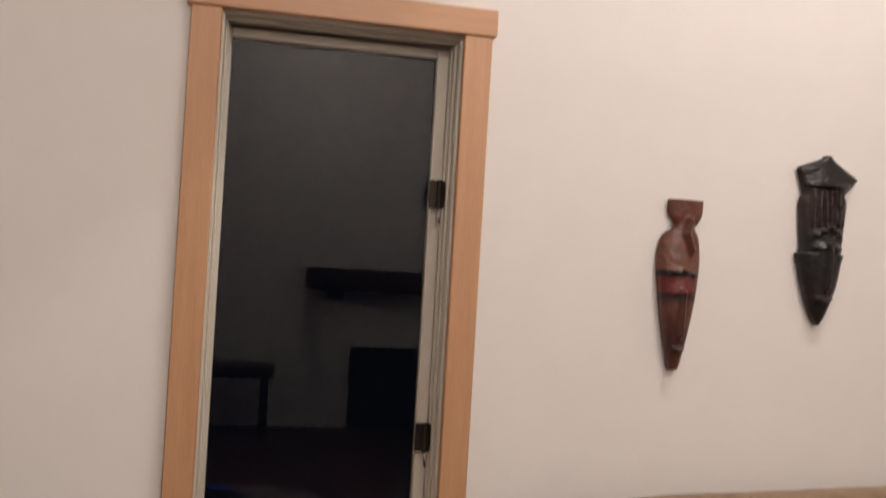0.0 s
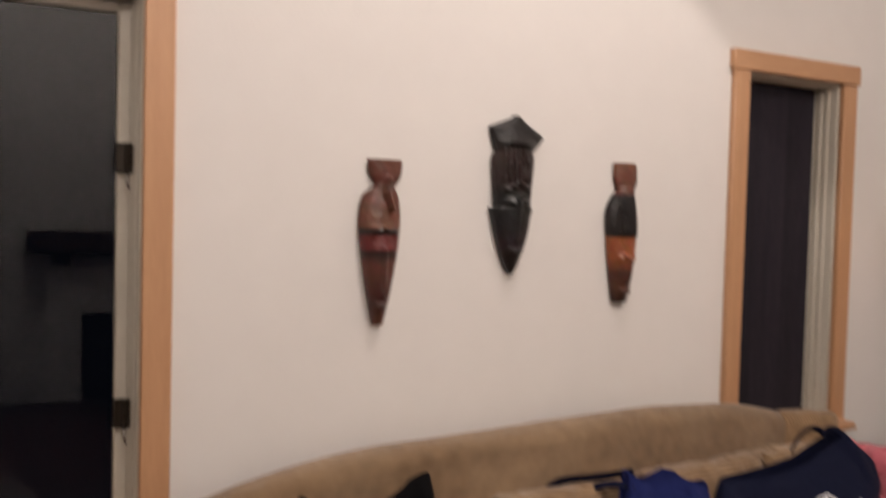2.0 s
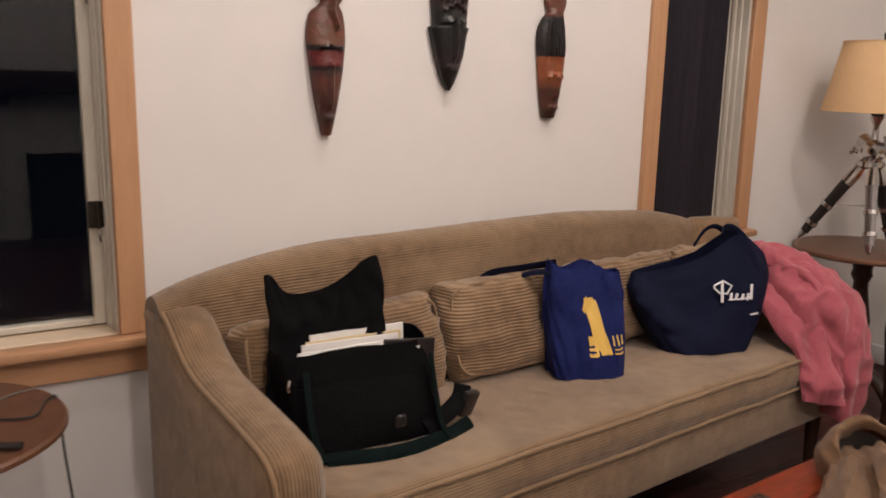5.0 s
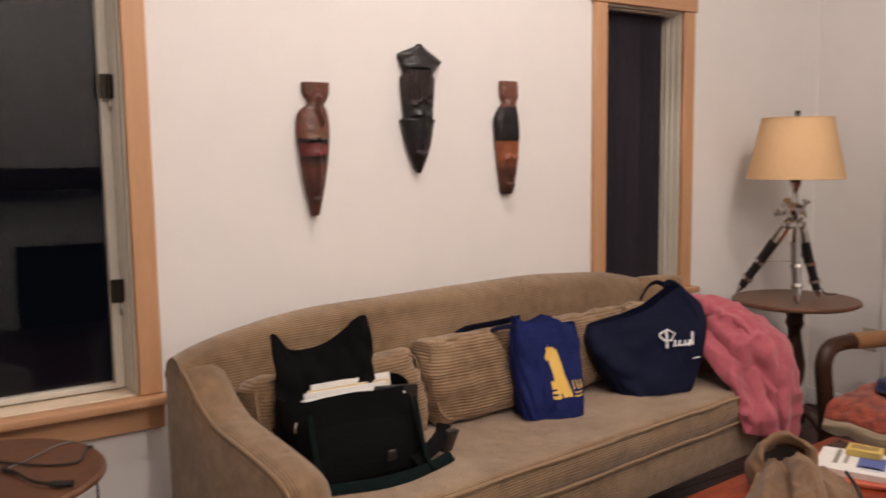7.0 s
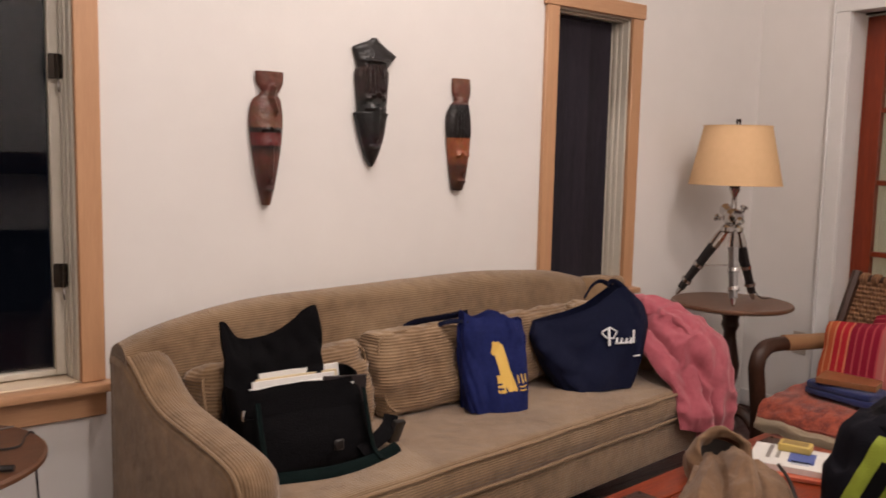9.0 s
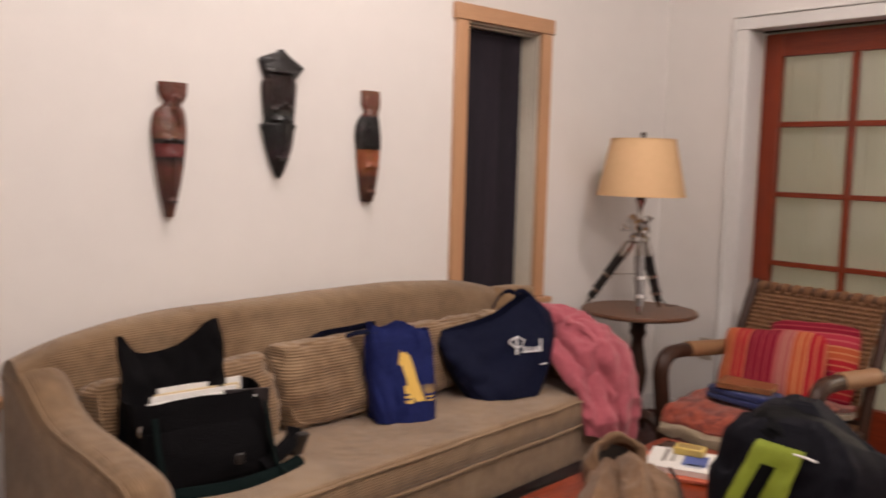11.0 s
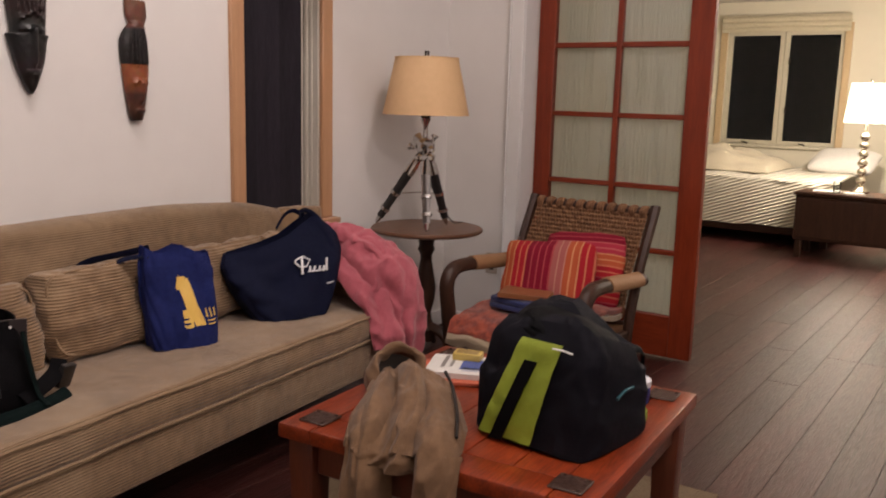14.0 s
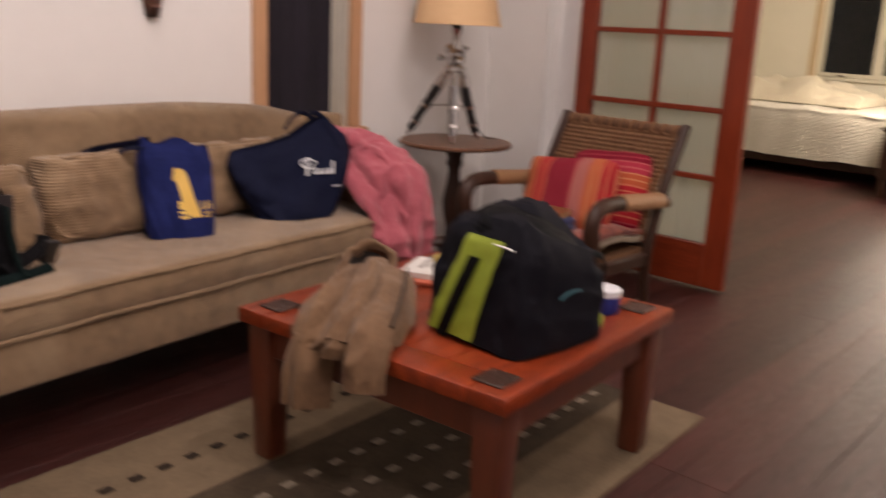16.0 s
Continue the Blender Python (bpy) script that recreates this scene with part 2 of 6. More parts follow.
def lathe(profile, seg=32, bm=None):
    """Turned body about z from (radius, height) pairs."""
    bm = bm or bmesh.new()
    rings = []
    for r, z in profile:
        if r < 1e-5:
            rings.append([bm.verts.new((0, 0, z))])
        else:
            rings.append([bm.verts.new((r * math.cos(2 * math.pi * i / seg), r * math.sin(2 * math.pi * i / seg), z)) for i in range(seg)])
    for a, b in zip(rings, rings[1:]):
        for i in range(seg):
            j = (i + 1) % seg
            q = [a[i % len(a)], a[j % len(a)], b[j % len(b)], b[i % len(b)]]
            q = list(dict.fromkeys(q))
            if len(q) > 2:
                bm.faces.new(q)
    bmesh.ops.recalc_face_normals(bm, faces=bm.faces)
    return bm


def tube(points, radius, seg=8, bm=None, flat=1.0):
    """A round or flattened rod along points; radius may be a list."""
    bm = bm or bmesh.new()
    pts = [Vector(p) for p in points]
    rad = radius if isinstance(radius, (list, tuple)) else [radius] * len(pts)
    rings, side = [], None
    for i, p in enumerate(pts):
        d = (pts[min(i + 1, len(pts) - 1)] - pts[max(i - 1, 0)]).normalized()
        if side is None:
            side = d.orthogonal().normalized()
        side = (side - d * side.dot(d)).normalized()
        up = d.cross(side)
        rings.append([bm.verts.new(p + rad[i] * (math.cos(2 * math.pi * k / seg) * side + flat * math.sin(2 * math.pi * k / seg) * up)) for k in range(seg)])
    for a, b in zip(rings, rings[1:]):
        for k in range(seg):
            bm.faces.new((a[k], a[(k + 1) % seg], b[(k + 1) % seg], b[k]))
    bm.faces.new(rings[0][::-1])
    bm.faces.new(rings[-1])
    bmesh.ops.recalc_face_normals(bm, faces=bm.faces)
    return bm


def curve_pts(ctrl, n=24):
    """Smooth points through control points."""
    c = [Vector(p) for p in ctrl]
    c = [2 * c[0] - c[1]] + c + [2 * c[-1] - c[-2]]
    out = []
    spans = len(c) - 3
    for i in range(n + 1):
        u = i / n * spans
        k = min(int(u), spans - 1)
        t = u - k
        a, b, d, e = c[k:k + 4]
        out.append(0.5 * ((2 * b) + (d - a) * t + (2 * a - 5 * b + 4 * d - e) * t * t + (3 * b - a - 3 * d + e) * t ** 3))
    return out


def prism(outline, d0, d1, plane="xz", bev=0.0, seg=3):
    """A plate of the outline, given in a plane, from d0 to d1 along the third axis, with rounded rims."""
    bm = bmesh.new()

    def place(a, b, d):
        return {"xz": (a, d, b), "yz": (d, a, b), "xy": (a, b, d)}[plane]
    lo = [bm.verts.new(place(a, b, d0)) for a, b in outline]
    hi = [bm.verts.new(place(a, b, d1)) for a, b in outline]
    f0, f1 = bm.faces.new(lo), bm.faces.new(hi)
    n = len(outline)
    for i in range(n):
        bm.faces.new((lo[i], lo[(i + 1) % n], hi[(i + 1) % n], hi[i]))
    bmesh.ops.recalc_face_normals(bm, faces=bm.faces)
    if bev:
        bmesh.ops.bevel(bm, geom=list({e for f in (f0, f1) for e in f.edges}), offset=bev, segments=seg, profile=0.5, affect="EDGES")
    return bm


def thicken(bm, t):
    """Gives an open sheet a second skin t behind it and closes the rim."""
    bm.normal_update()
    rim = [(e.verts[0], e.verts[1]) for e in bm.edges if e.is_boundary]
    faces = bm.faces[:]
    twin = {v: bm.verts.new(v.co - v.normal * t) for v in bm.verts[:]}
    for f in faces:
        bm.faces.new([twin[v] for v in reversed(f.verts)])
    for a, b in rim:
        bm.faces.new((a, b, twin[b], twin[a]))
    bmesh.ops.recalc_face_normals(bm, faces=bm.faces)
    return bm


def sheet(fn, nu, nv, thick=0.0, closed_u=False):
    """Cloth: a grid of fn(u, v), given a thickness."""
    bm = bmesh.new()
    g = [[bm.verts.new(fn(i / nu, j / nv)) for j in range(nv + 1)] for i in range(nu + (0 if closed_u else 1))]
    for i in range(nu):
        for j in range(nv):
            a, b = g[i], g[(i + 1) % len(g)]
            bm.faces.new((a[j], b[j], b[j + 1], a[j + 1]))
    bmesh.ops.recalc_face_normals(bm, faces=bm.faces)
    if thick:
        thicken(bm, thick)
    return bm


def pillow(w, d, h, puff=0.35, seed=0.0, wrinkle=0.006, cuts=11, ridge=0.0):
    """A stuffed cushion: w along x, h along z, d thick, with pinched seams and soft creases."""
    bm = bmesh.new()
    bmesh.ops.create_cube(bm, size=2)
    bmesh.ops.subdivide_edges(bm, edges=bm.edges[:], cuts=cuts, use_grid_fill=True)
    for v in bm.verts:
        x, y, z = v.co
        q = (1 - abs(x) ** 4) * (1 - abs(z) ** 4)
        t = (1 - puff) + puff * max(q, 0) ** 0.5
        rx = 1 - 0.05 * abs(z) ** 6 * 1
        rz = 1 - 0.05 * abs(x) ** 6
        px, py, pz = x * w / 2 * rx, y * d / 2 * t, z * h / 2 * rz
        px *= 1 - 0.03 * (y * y)
        pz *= 1 - 0.06 * (y * y)
        nn = noise.noise(Vector((px * 9 + seed, py * 9, pz * 9))) + 0.5 * noise.noise(Vector((px * 25 + seed, py * 20, pz * 25)))
        fold = 0.0
        if ridge:
            end = 0.35 + 0.65 * abs(x) ** 1.5
            fold = ridge * end * ((0.30 - abs(noise.noise(Vector((px * 8 + seed, py * 6 + 2 * pz, pz * 13 - px * 5))))) + 0.6 * (0.3 - abs(noise.noise(Vector((px * 17, py * 12 + seed, pz * 24 + px * 9))))))
        v.co = Vector((px, py, pz)) + Vector((x, y, z)).normalized() * (nn * wrinkle + fold)
    bmesh.ops.smooth_vert(bm, verts=bm.verts, factor=0.5, use_axis_x=True, use_axis_y=True, use_axis_z=True)
    return bm


def blob(rx, ry, rz, fn, seg=32, rings=24):
    """A closed soft body: fn(direction) gives the scale along each direction."""
    bm = bmesh.new()
    bmesh.ops.create_uvsphere(bm, u_segments=seg, v_segments=rings, radius=1)
    for v in bm.verts:
        d = v.co.normalized()
        v.co = Vector((d.x * rx, d.y * ry, d.z * rz)) * fn(d)
    return bm


# ---- the setting ----
def wall_grid(along, a0, a1, d0, d1, z0, z1, holes):
    """A thick wall with openings cut through: holes are (a0, a1, z0, z1)."""
    bm = bmesh.new()
    cuts_a = sorted({a0, a1, *[h[0] for h in holes], *[h[1] for h in holes]})
    cuts_z = sorted({z0, z1, *[h[2] for h in holes], *[h[3] for h in holes]})
    grid = {}

    def vert(a, d, z):
        k = (round(a, 4), round(d, 4), round(z, 4))
        if k not in grid:
            grid[k] = bm.verts.new((a, d, z) if along == "x" else (d, a, z))
        return grid[k]
    na, nz = len(cuts_a) - 1, len(cuts_z) - 1

    def full(i, j):
        if not (0 <= i < na and 0 <= j < nz):
            return False
        ca, cz = (cuts_a[i] + cuts_a[i + 1]) / 2, (cuts_z[j] + cuts_z[j + 1]) / 2
        return not any(h[0] < ca < h[1] and h[2] < cz < h[3] for h in holes)
    for i in range(na):
        for j in range(nz):
            if not full(i, j):
                continue
            a, b, c, e = cuts_a[i], cuts_a[i + 1], cuts_z[j], cuts_z[j + 1]
            for d in (d0, d1):
                bm.faces.new((vert(a, d, c), vert(b, d, c), vert(b, d, e), vert(a, d, e)))
            for (di, dj), (p, q) in {(-1, 0): ((a, c), (a, e)), (1, 0): ((b, c), (b, e)), (0, -1): ((a, c), (b, c)), (0, 1): ((a, e), (b, e))}.items():
                if not full(i + di, j + dj):
                    bm.faces.new((vert(p[0], d0, p[1]), vert(q[0], d0, q[1]), vert(q[0], d1, q[1]), vert(p[0], d1, p[1])))
    bmesh.ops.recalc_face_normals(bm, faces=bm.faces)
    return bm


def structure(name, bm, material, label, category, smooth=False):
    return solid(name, bm, material, label, category, kind="structure", smooth=smooth)


WX0, WX1, WY0, TOP = -3.4, 2.455, -4.6, 3.6      # living room
W1 = (-1.583, -0.994, 0.60, 1.953)              # window openings in the long wall
W2 = (0.934, 1.416, 0.70, 1.960)
DOOR_Y0, DOOR_Y1, DOOR_HEAD = -2.75, -0.47, 2.062
BX1, BY0, BY1, BTOP = 8.4, -3.6, 1.6, 2.42      # bedroom
BW = (-0.945, 0.285, 0.86, 2.11)

structure("wall_north", wall_grid("x", WX0, WX1 + 0.32, 0.0, 0.16, 0.0, TOP, [W1, W2]), M_WALL, "white painted plaster wall behind the sofa", "wall")
structure("wall_east", wall_grid("y", WY0, 0.0, WX1, WX1 + 0.32, 0.0, TOP, [(DOOR_Y0, DOOR_Y1, 0.0, DOOR_HEAD)]), M_WALL, "white painted wall with a wide sliding door opening", "wall")
structure("wall_west", box(WX0 - 0.15, WX0, WY0, 0.16, 0, TOP), M_WALL, "white painted wall closing the living room", "wall")
structure("wall_south", box(WX0 - 0.15, WX1 + 0.32, WY0 - 0.15, WY0, 0, TOP), M_WALL, "white painted wall with the fireplace", "wall")
structure("ceiling", box(WX0 - 0.15, WX1 + 0.32, WY0 - 0.15, 0.16, TOP, TOP + 0.12), M_CEIL, "unseen living room ceiling, painted dimmer than the walls", "ceiling")
bx0 = WX1 + 0.32
structure("wall_bedroom_east", wall_grid("y", BY0, BY1, BX1, BX1 + 0.16, 0.0, BTOP, [BW]), M_WALL_BED, "cream painted bedroom wall with a window", "wall")
structure("wall_bedroom_north", box(bx0, BX1 + 0.16, BY1, BY1 + 0.15, 0, BTOP), M_WALL_BED, "cream painted bedroom side wall", "wall")
structure("wall_bedroom_south", box(bx0, BX1 + 0.16, BY0 - 0.15, BY0, 0, BTOP), M_WALL_BED, "cream painted bedroom side wall", "wall")
structure("wall_bedroom_west", wall_grid("y", 0.16, BY1 + 0.15, bx0 - 0.10, bx0, 0.0, BTOP, []), M_WALL_BED, "cream painted bedroom wall beside the opening", "wall")
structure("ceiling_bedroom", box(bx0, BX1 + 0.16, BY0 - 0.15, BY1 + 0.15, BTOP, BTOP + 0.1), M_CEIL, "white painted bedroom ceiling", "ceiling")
floor = structure("floor", box(WX0 - 0.15, BX1 + 0.16, WY0 - 0.15, BY1 + 0.15, -0.12, -0.022), M_SUBFLOOR, "dark worn wide-plank wooden floor", "floor")


def casement(name, x0, x1, z0, z1, hinge_zs, label):
    """A casement in the long wall: wooden casing, stool and apron, painted jamb and sash, dark glass, hinges on the right."""
    w = thing(name, label, "window", kind="structure")
    c = 0.070
    part("casing_left", box(x0 - c + 0.006, x0 + 0.006, -0.022, 0.0, z0 + 0.028, z1 - 0.006, 0.003, 1), M_FIR, w, "pale fir side casing")
    part("casing_right", box(x1 - 0.006, x1 + c - 0.006, -0.022, 0.0, z0 + 0.028, z1 - 0.006, 0.003, 1), M_FIR, w, "pale fir side casing")
    part("casing_head", box(x0 - c - 0.004, x1 + c + 0.004, -0.026, 0.0, z1 - 0.005, z1 + 0.062, 0.003, 1), M_FIR_H, w, "pale fir head casing")
    part("window_sill", box(x0 - c - 0.012, x1 + c + 0.012, -0.062, 0.0, z0 + 0.0, z0 + 0.027, 0.006, 2), M_FIR_H, w, "pale fir window stool")
    part("inner_sill", box(x0 + 0.001, x1 - 0.001, 0.001, 0.15, z0 + 0.002, z0 + 0.030, 0.003, 1), M_SILL, w, "pale painted inner sill")
    part("apron", box(x0 - c + 0.004, x1 + c - 0.004, -0.020, 0.0, z0 - 0.080, z0 - 0.001, 0.003, 1), M_FIR_H, w, "pale fir apron")
    for side, (a, b) in {"jamb_left": (x0 + 0.0005, x0 + 0.012), "jamb_right": (x1 - 0.012, x1 - 0.0005)}.items():
        bm = box(a, b, 0.002, 0.15, z0 + 0.031, z1 - 0.013, 0.002, 1)
        s = 1 if side == "jamb_left" else -1
        edge = b if s > 0 else a
        for y, d in ((0.035, 0.006), (0.062, 0.010)):
            box(min(edge, edge + s * d), max(edge, edge + s * d), y, y + 0.018, z0 + 0.031, z1 - 0.02, 0.002, 1, bm)
        part(side, bm, M_SASH, w, "grooved painted jamb")
    bm = box(x0 + 0.0005, x1 - 0.0005, 0.002, 0.15, z1 - 0.012, z1 - 0.0005)
    box(x0 + 0.012, x1 - 0.012, 0.035, 0.053, z1 - 0.020, z1 - 0.012, 0.002, 1, bm)
    part("jamb_head", bm, M_SASH, w, "grooved painted head jamb")
    sx0, sx1, sz0, sz1 = x0 + 0.014, x1 - 0.018, z0 + 0.034, z1 - 0.022
    st = 0.032
    frame_bm = box(sx0, sx0 + 0.012, 0.088, 0.125, sz0, sz1, 0.003, 1)
    box(sx1 - st, sx1, 0.088, 0.125, sz0, sz1, 0.003, 1, frame_bm)
    box(sx0 + 0.012, sx1 - st, 0.088, 0.125, sz0, sz0 + st * 0.6, 0.003, 1, frame_bm)
    box(sx0 + 0.012, sx1 - st, 0.088, 0.125, sz1 - st * 0.7, sz1, 0.003, 1, frame_bm)
    part("window_frame", frame_bm, M_SASH, w, "painted casement sash")
    g = part("pane", box(sx0 + 0.010, sx1 - st + 0.004, 0.104, 0.110, sz0 + 0.012, sz1 - 0.016), M_GLASS, w, "dark night-time glass pane", False)
    g.visible_shadow = False
    for hz in hinge_zs:
        h = part("hinge", box(x1 - 0.056, x1 - 0.0125, 0.062, 0.068, hz - 0.036, hz + 0.036, 0.002, 1), M_BRONZE, w, "dark bronze hinge")
        kn = tube([(x1 - 0.030, 0.060, hz - 0.036), (x1 - 0.030, 0.060, hz + 0.036)], 0.007, 8)
        for k in range(3):
            tube([(x1 - 0.030, 0.060, hz - 0.030 + 0.024 * k), (x1 - 0.030, 0.060, hz - 0.018 + 0.024 * k)], 0.0085, 8, kn)
        part("knuckle", kn, M_BRONZE, h)
        part("pin_wire", tube(curve_pts([(x1 - 0.028, 0.062, hz - 0.036), (x1 - 0.030, 0.056, hz - 0.055), (x1 - 0.027, 0.060, hz - 0.074)], 8), 0.003, 6), M_CHROME, h)
    return w


casement("window_1", W1[0], W1[1], W1[2], W1[3], (1.558, 0.943), "tall casement window with pale fir casing and dark glass")
casement("window_2", W2[0], W2[1], W2[2], W2[3], (), "narrow casement window with pale fir casing and dark glass")

# Assumed slats, added to hide the room's reflection in this pane.
blind = thing("vertical_blind", "dark vertical slats added to keep reflections off the narrow window", "blind", kind="structure")
M_SLAT = mat("dark_slat_cloth", (0.030, 0.026, 0.034), 0.9, (0.020, 0.017, 0.023), 4, (8, 8, 0.6), 0.9, 0.3, 40, random_tone=0.25, spec=0.15)
slat_x0, slat_w = W2[0] + 0.014, (W2[1] - W2[0] - 0.064) / 6
for k in range(6):
    slat = box(-slat_w * 0.52, slat_w * 0.52, -0.0015, 0.0015, W2[2] + 0.034, W2[3] - 0.030, 0.0006, 1)
    part("slat", moved(slat, pose(slat_x0 + slat_w * (k + 0.5), 0.078, 0, 0, 0, -6 - 2 * (k % 2))), M_SLAT, blind)
part("head_rail", box(slat_x0, slat_x0 + 6 * slat_w, 0.068, 0.086, W2[3] - 0.030, W2[3] - 0.021, 0.001, 1), M_SLAT, blind)

base = structure("baseboard", box(1.53, WX1 - 0.016, -0.015, 0.0, 0, 0.09, 0.004, 1), M_WHITE, "white painted baseboard", "baseboard")
for a in ((-3.4, 1.53, -0.015, 0.0), (WX1 - 0.015, WX1, -0.399, -0.0005), (WX1 - 0.015, WX1, -4.6, -2.85)):
    part("baseboard_length", box(*a, 0, 0.09, 0.004, 1), M_WHITE, base)

trim = thing("door_trim", "white painted casing round the wide opening", "trim", kind="structure")
cx = WX1
part("casing_side", box(cx - 0.020, cx, -0.484, -0.410, 0, 2.056, 0.004, 1), M_WHITE, trim)
part("casing_side", box(cx - 0.020, cx, DOOR_Y0 - 0.08, DOOR_Y0 + 0.006, 0, 2.056, 0.004, 1), M_WHITE, trim)
part("casing_head", box(cx - 0.024, cx, DOOR_Y0 - 0.085, -0.406, 2.052, 2.114, 0.004, 1), M_WHITE, trim)
part("backband", box(cx - 0.030, cx - 0.0005, -0.410, -0.400, 0, 2.114, 0.003, 1), M_WHITE, trim)
part("backband", box(cx - 0.032, cx - 0.0005, DOOR_Y0 - 0.09, -0.400, 2.1145, 2.125, 0.003, 1), M_WHITE, trim)
part("sliding_track", box(2.585, 2.66, DOOR_Y0 + 0.01, -0.48, 2.052, 2.0615, 0.001, 1), M_BRONZE, trim, "dark metal sliding track")
part("jamb_board", box(2.458, 2.575, -0.4835, -0.4702, 0, 2.055, 0.002, 1), M_WHITE, trim)


def gauze_mat():
    m = mat("gauze_curtain", (0.80, 0.78, 0.70), 0.9, (0.70, 0.68, 0.60), 5, (9, 9, 0.5), 0.7, 0.15, 80)
    stripes(m, (0, 1, 0), 0.021, 0.002, 0.05)
    n, l = m.node_tree.nodes, m.node_tree.links
    tr, ad = n.new("ShaderNodeBsdfTranslucent"), n.new("ShaderNodeMixShader")
    tr.inputs[0].default_value = (0.80, 0.78, 0.70, 1)
    ad.inputs[0].default_value = 0.58
    l.new(n["Principled BSDF"].outputs[0], ad.inputs[1])
    l.new(tr.outputs[0], ad.inputs[2])
    l.new(ad.outputs[0], n["Material Output"].inputs[0])
    return m


def french_door():
    y0, y1, z0, z1, x = -1.426, -0.485, 0.012, 2.044, 2.600
    d = thing("door_1", "reddish wooden sliding door with ten curtained panes", "door", kind="structure")
    th = 0.042
    part("stile", box(x, x + th, y0, y0 + 0.118, z0, z1, 0.003, 1), M_DOOR, d)
    part("stile", box(x, x + th, y1 - 0.096, y1, z0, z1, 0.003, 1), M_DOOR, d)
    a, b = y0 + 0.118, y1 - 0.096
    rows = [(1.602, 1.930), (1.246, 1.574), (0.892, 1.220), (0.566, 0.866), (0.226, 0.540)]
    part("top_rail", box(x + 0.001, x + th - 0.001, a, b, rows[0][1], z1, 0.003, 1), M_DOOR_H, d)
    part("bottom_rail", box(x + 0.001, x + th - 0.001, a, b, z0, rows[-1][0], 0.003, 1), M_DOOR_H, d)
    ym = (a + b) / 2
    part("muntin", box(x + 0.004, x + th - 0.004, ym - 0.015, ym + 0.015, rows[-1][0], rows[0][1], 0.004, 1), M_DOOR, d)
    for (lo, hi), (lo2, hi2) in zip(rows, rows[1:]):
        for p, q in ((a, ym - 0.015), (ym + 0.015, b)):
            part("muntin", box(x + 0.005, x + th - 0.005, p, q, hi2, lo, 0.004, 1), M_DOOR_H, d)
    for lo, hi in rows:
        for p, q in ((a, ym - 0.015), (ym + 0.015, b)):
            g = part("pane", box(x + 0.014, x + 0.017, p, q, lo, hi), M_GLASS, d, "clear glass pane")
            g.visible_shadow = False
    # gathered gauze behind the glass
    def cloth(u, v):
        y = a - 0.02 + u * (b - a + 0.04)
        z = rows[-1][0] - 0.03 + v * (rows[0][1] - rows[-1][0] + 0.06)
        w = noise.noise(Vector((y * 38, z * 0.9, 3.0))) * 0.006 + noise.noise(Vector((y * 90, z * 0.6, 1.0))) * 0.003
        return (x + th + 0.012 + w, y, z)
    part("curtain", sheet(cloth, 240, 10, 0.0012), gauze_mat(), d, "gathered off-white gauze curtain")
    for z in (rows[0][1] + 0.03, rows[-1][0] - 0.03):
        part("curtain_rod", tube([(x + th + 0.012, a - 0.02, z), (x + th + 0.012, b + 0.02, z)], 0.005), M_CHROME, d)


french_door()

# ---- the fireplace wall behind the camera, seen in the dark panes ----
fp = thing("fireplace", "dark open fireplace under a heavy wooden mantel", "fireplace", kind="structure")
part("surround", wall_grid("x", -0.95, 0.75, WY0 + 0.002, WY0 + 0.10, 0.0, 1.02, [(-0.72, 0.45, 0.0, 0.66)]), M_WALL, fp, "white plaster surround", False)
# Flat black plate closes the opening; no recess is built behind it.
part("firebox", box(-0.72, 0.45, WY0 + 0.004, WY0 + 0.012, 0, 0.66), mat("firebox_black", (0.006, 0.006, 0.006), 0.9), fp, "flat black plate filling the fire opening")
part("hearth", box(-0.95, 0.75, WY0 + 0.101, WY0 + 0.45, -0.02, 0.02, 0.005, 1), M_INLAY, fp, "dark hearth slab")
part("mantel", box(-1.10, 0.90, WY0 + 0.002, WY0 + 0.24, 1.10, 1.27, 0.012, 2), M_DARKWOOD, fp, "dark heavy mantel beam")
part("corbel", box(-0.93, -0.80, WY0 + 0.002, WY0 + 0.16, 1.021, 1.099, 0.01, 2), M_DARKWOOD, fp)
part("corbel", box(0.60, 0.73, WY0 + 0.002, WY0 + 0.16, 1.021, 1.099, 0.01, 2), M_DARKWOOD, fp)
bench = thing("side_bench", "dark wooden bench beside the fireplace", "bench", (-1.75, WY0 + 0.30, 0))
part("seat", box(-0.45, 0.45, -0.2, 0.2, 0.44, 0.52, 0.01, 2), M_DARKWOOD, bench)
for sx in (-0.38, 0.38):
    for sy in (-0.14, 0.14):
        part("leg", box(sx - 0.03, sx + 0.03, sy - 0.03, sy + 0.03, 0, 0.44, 0.004, 1), M_DARKWOOD, bench)


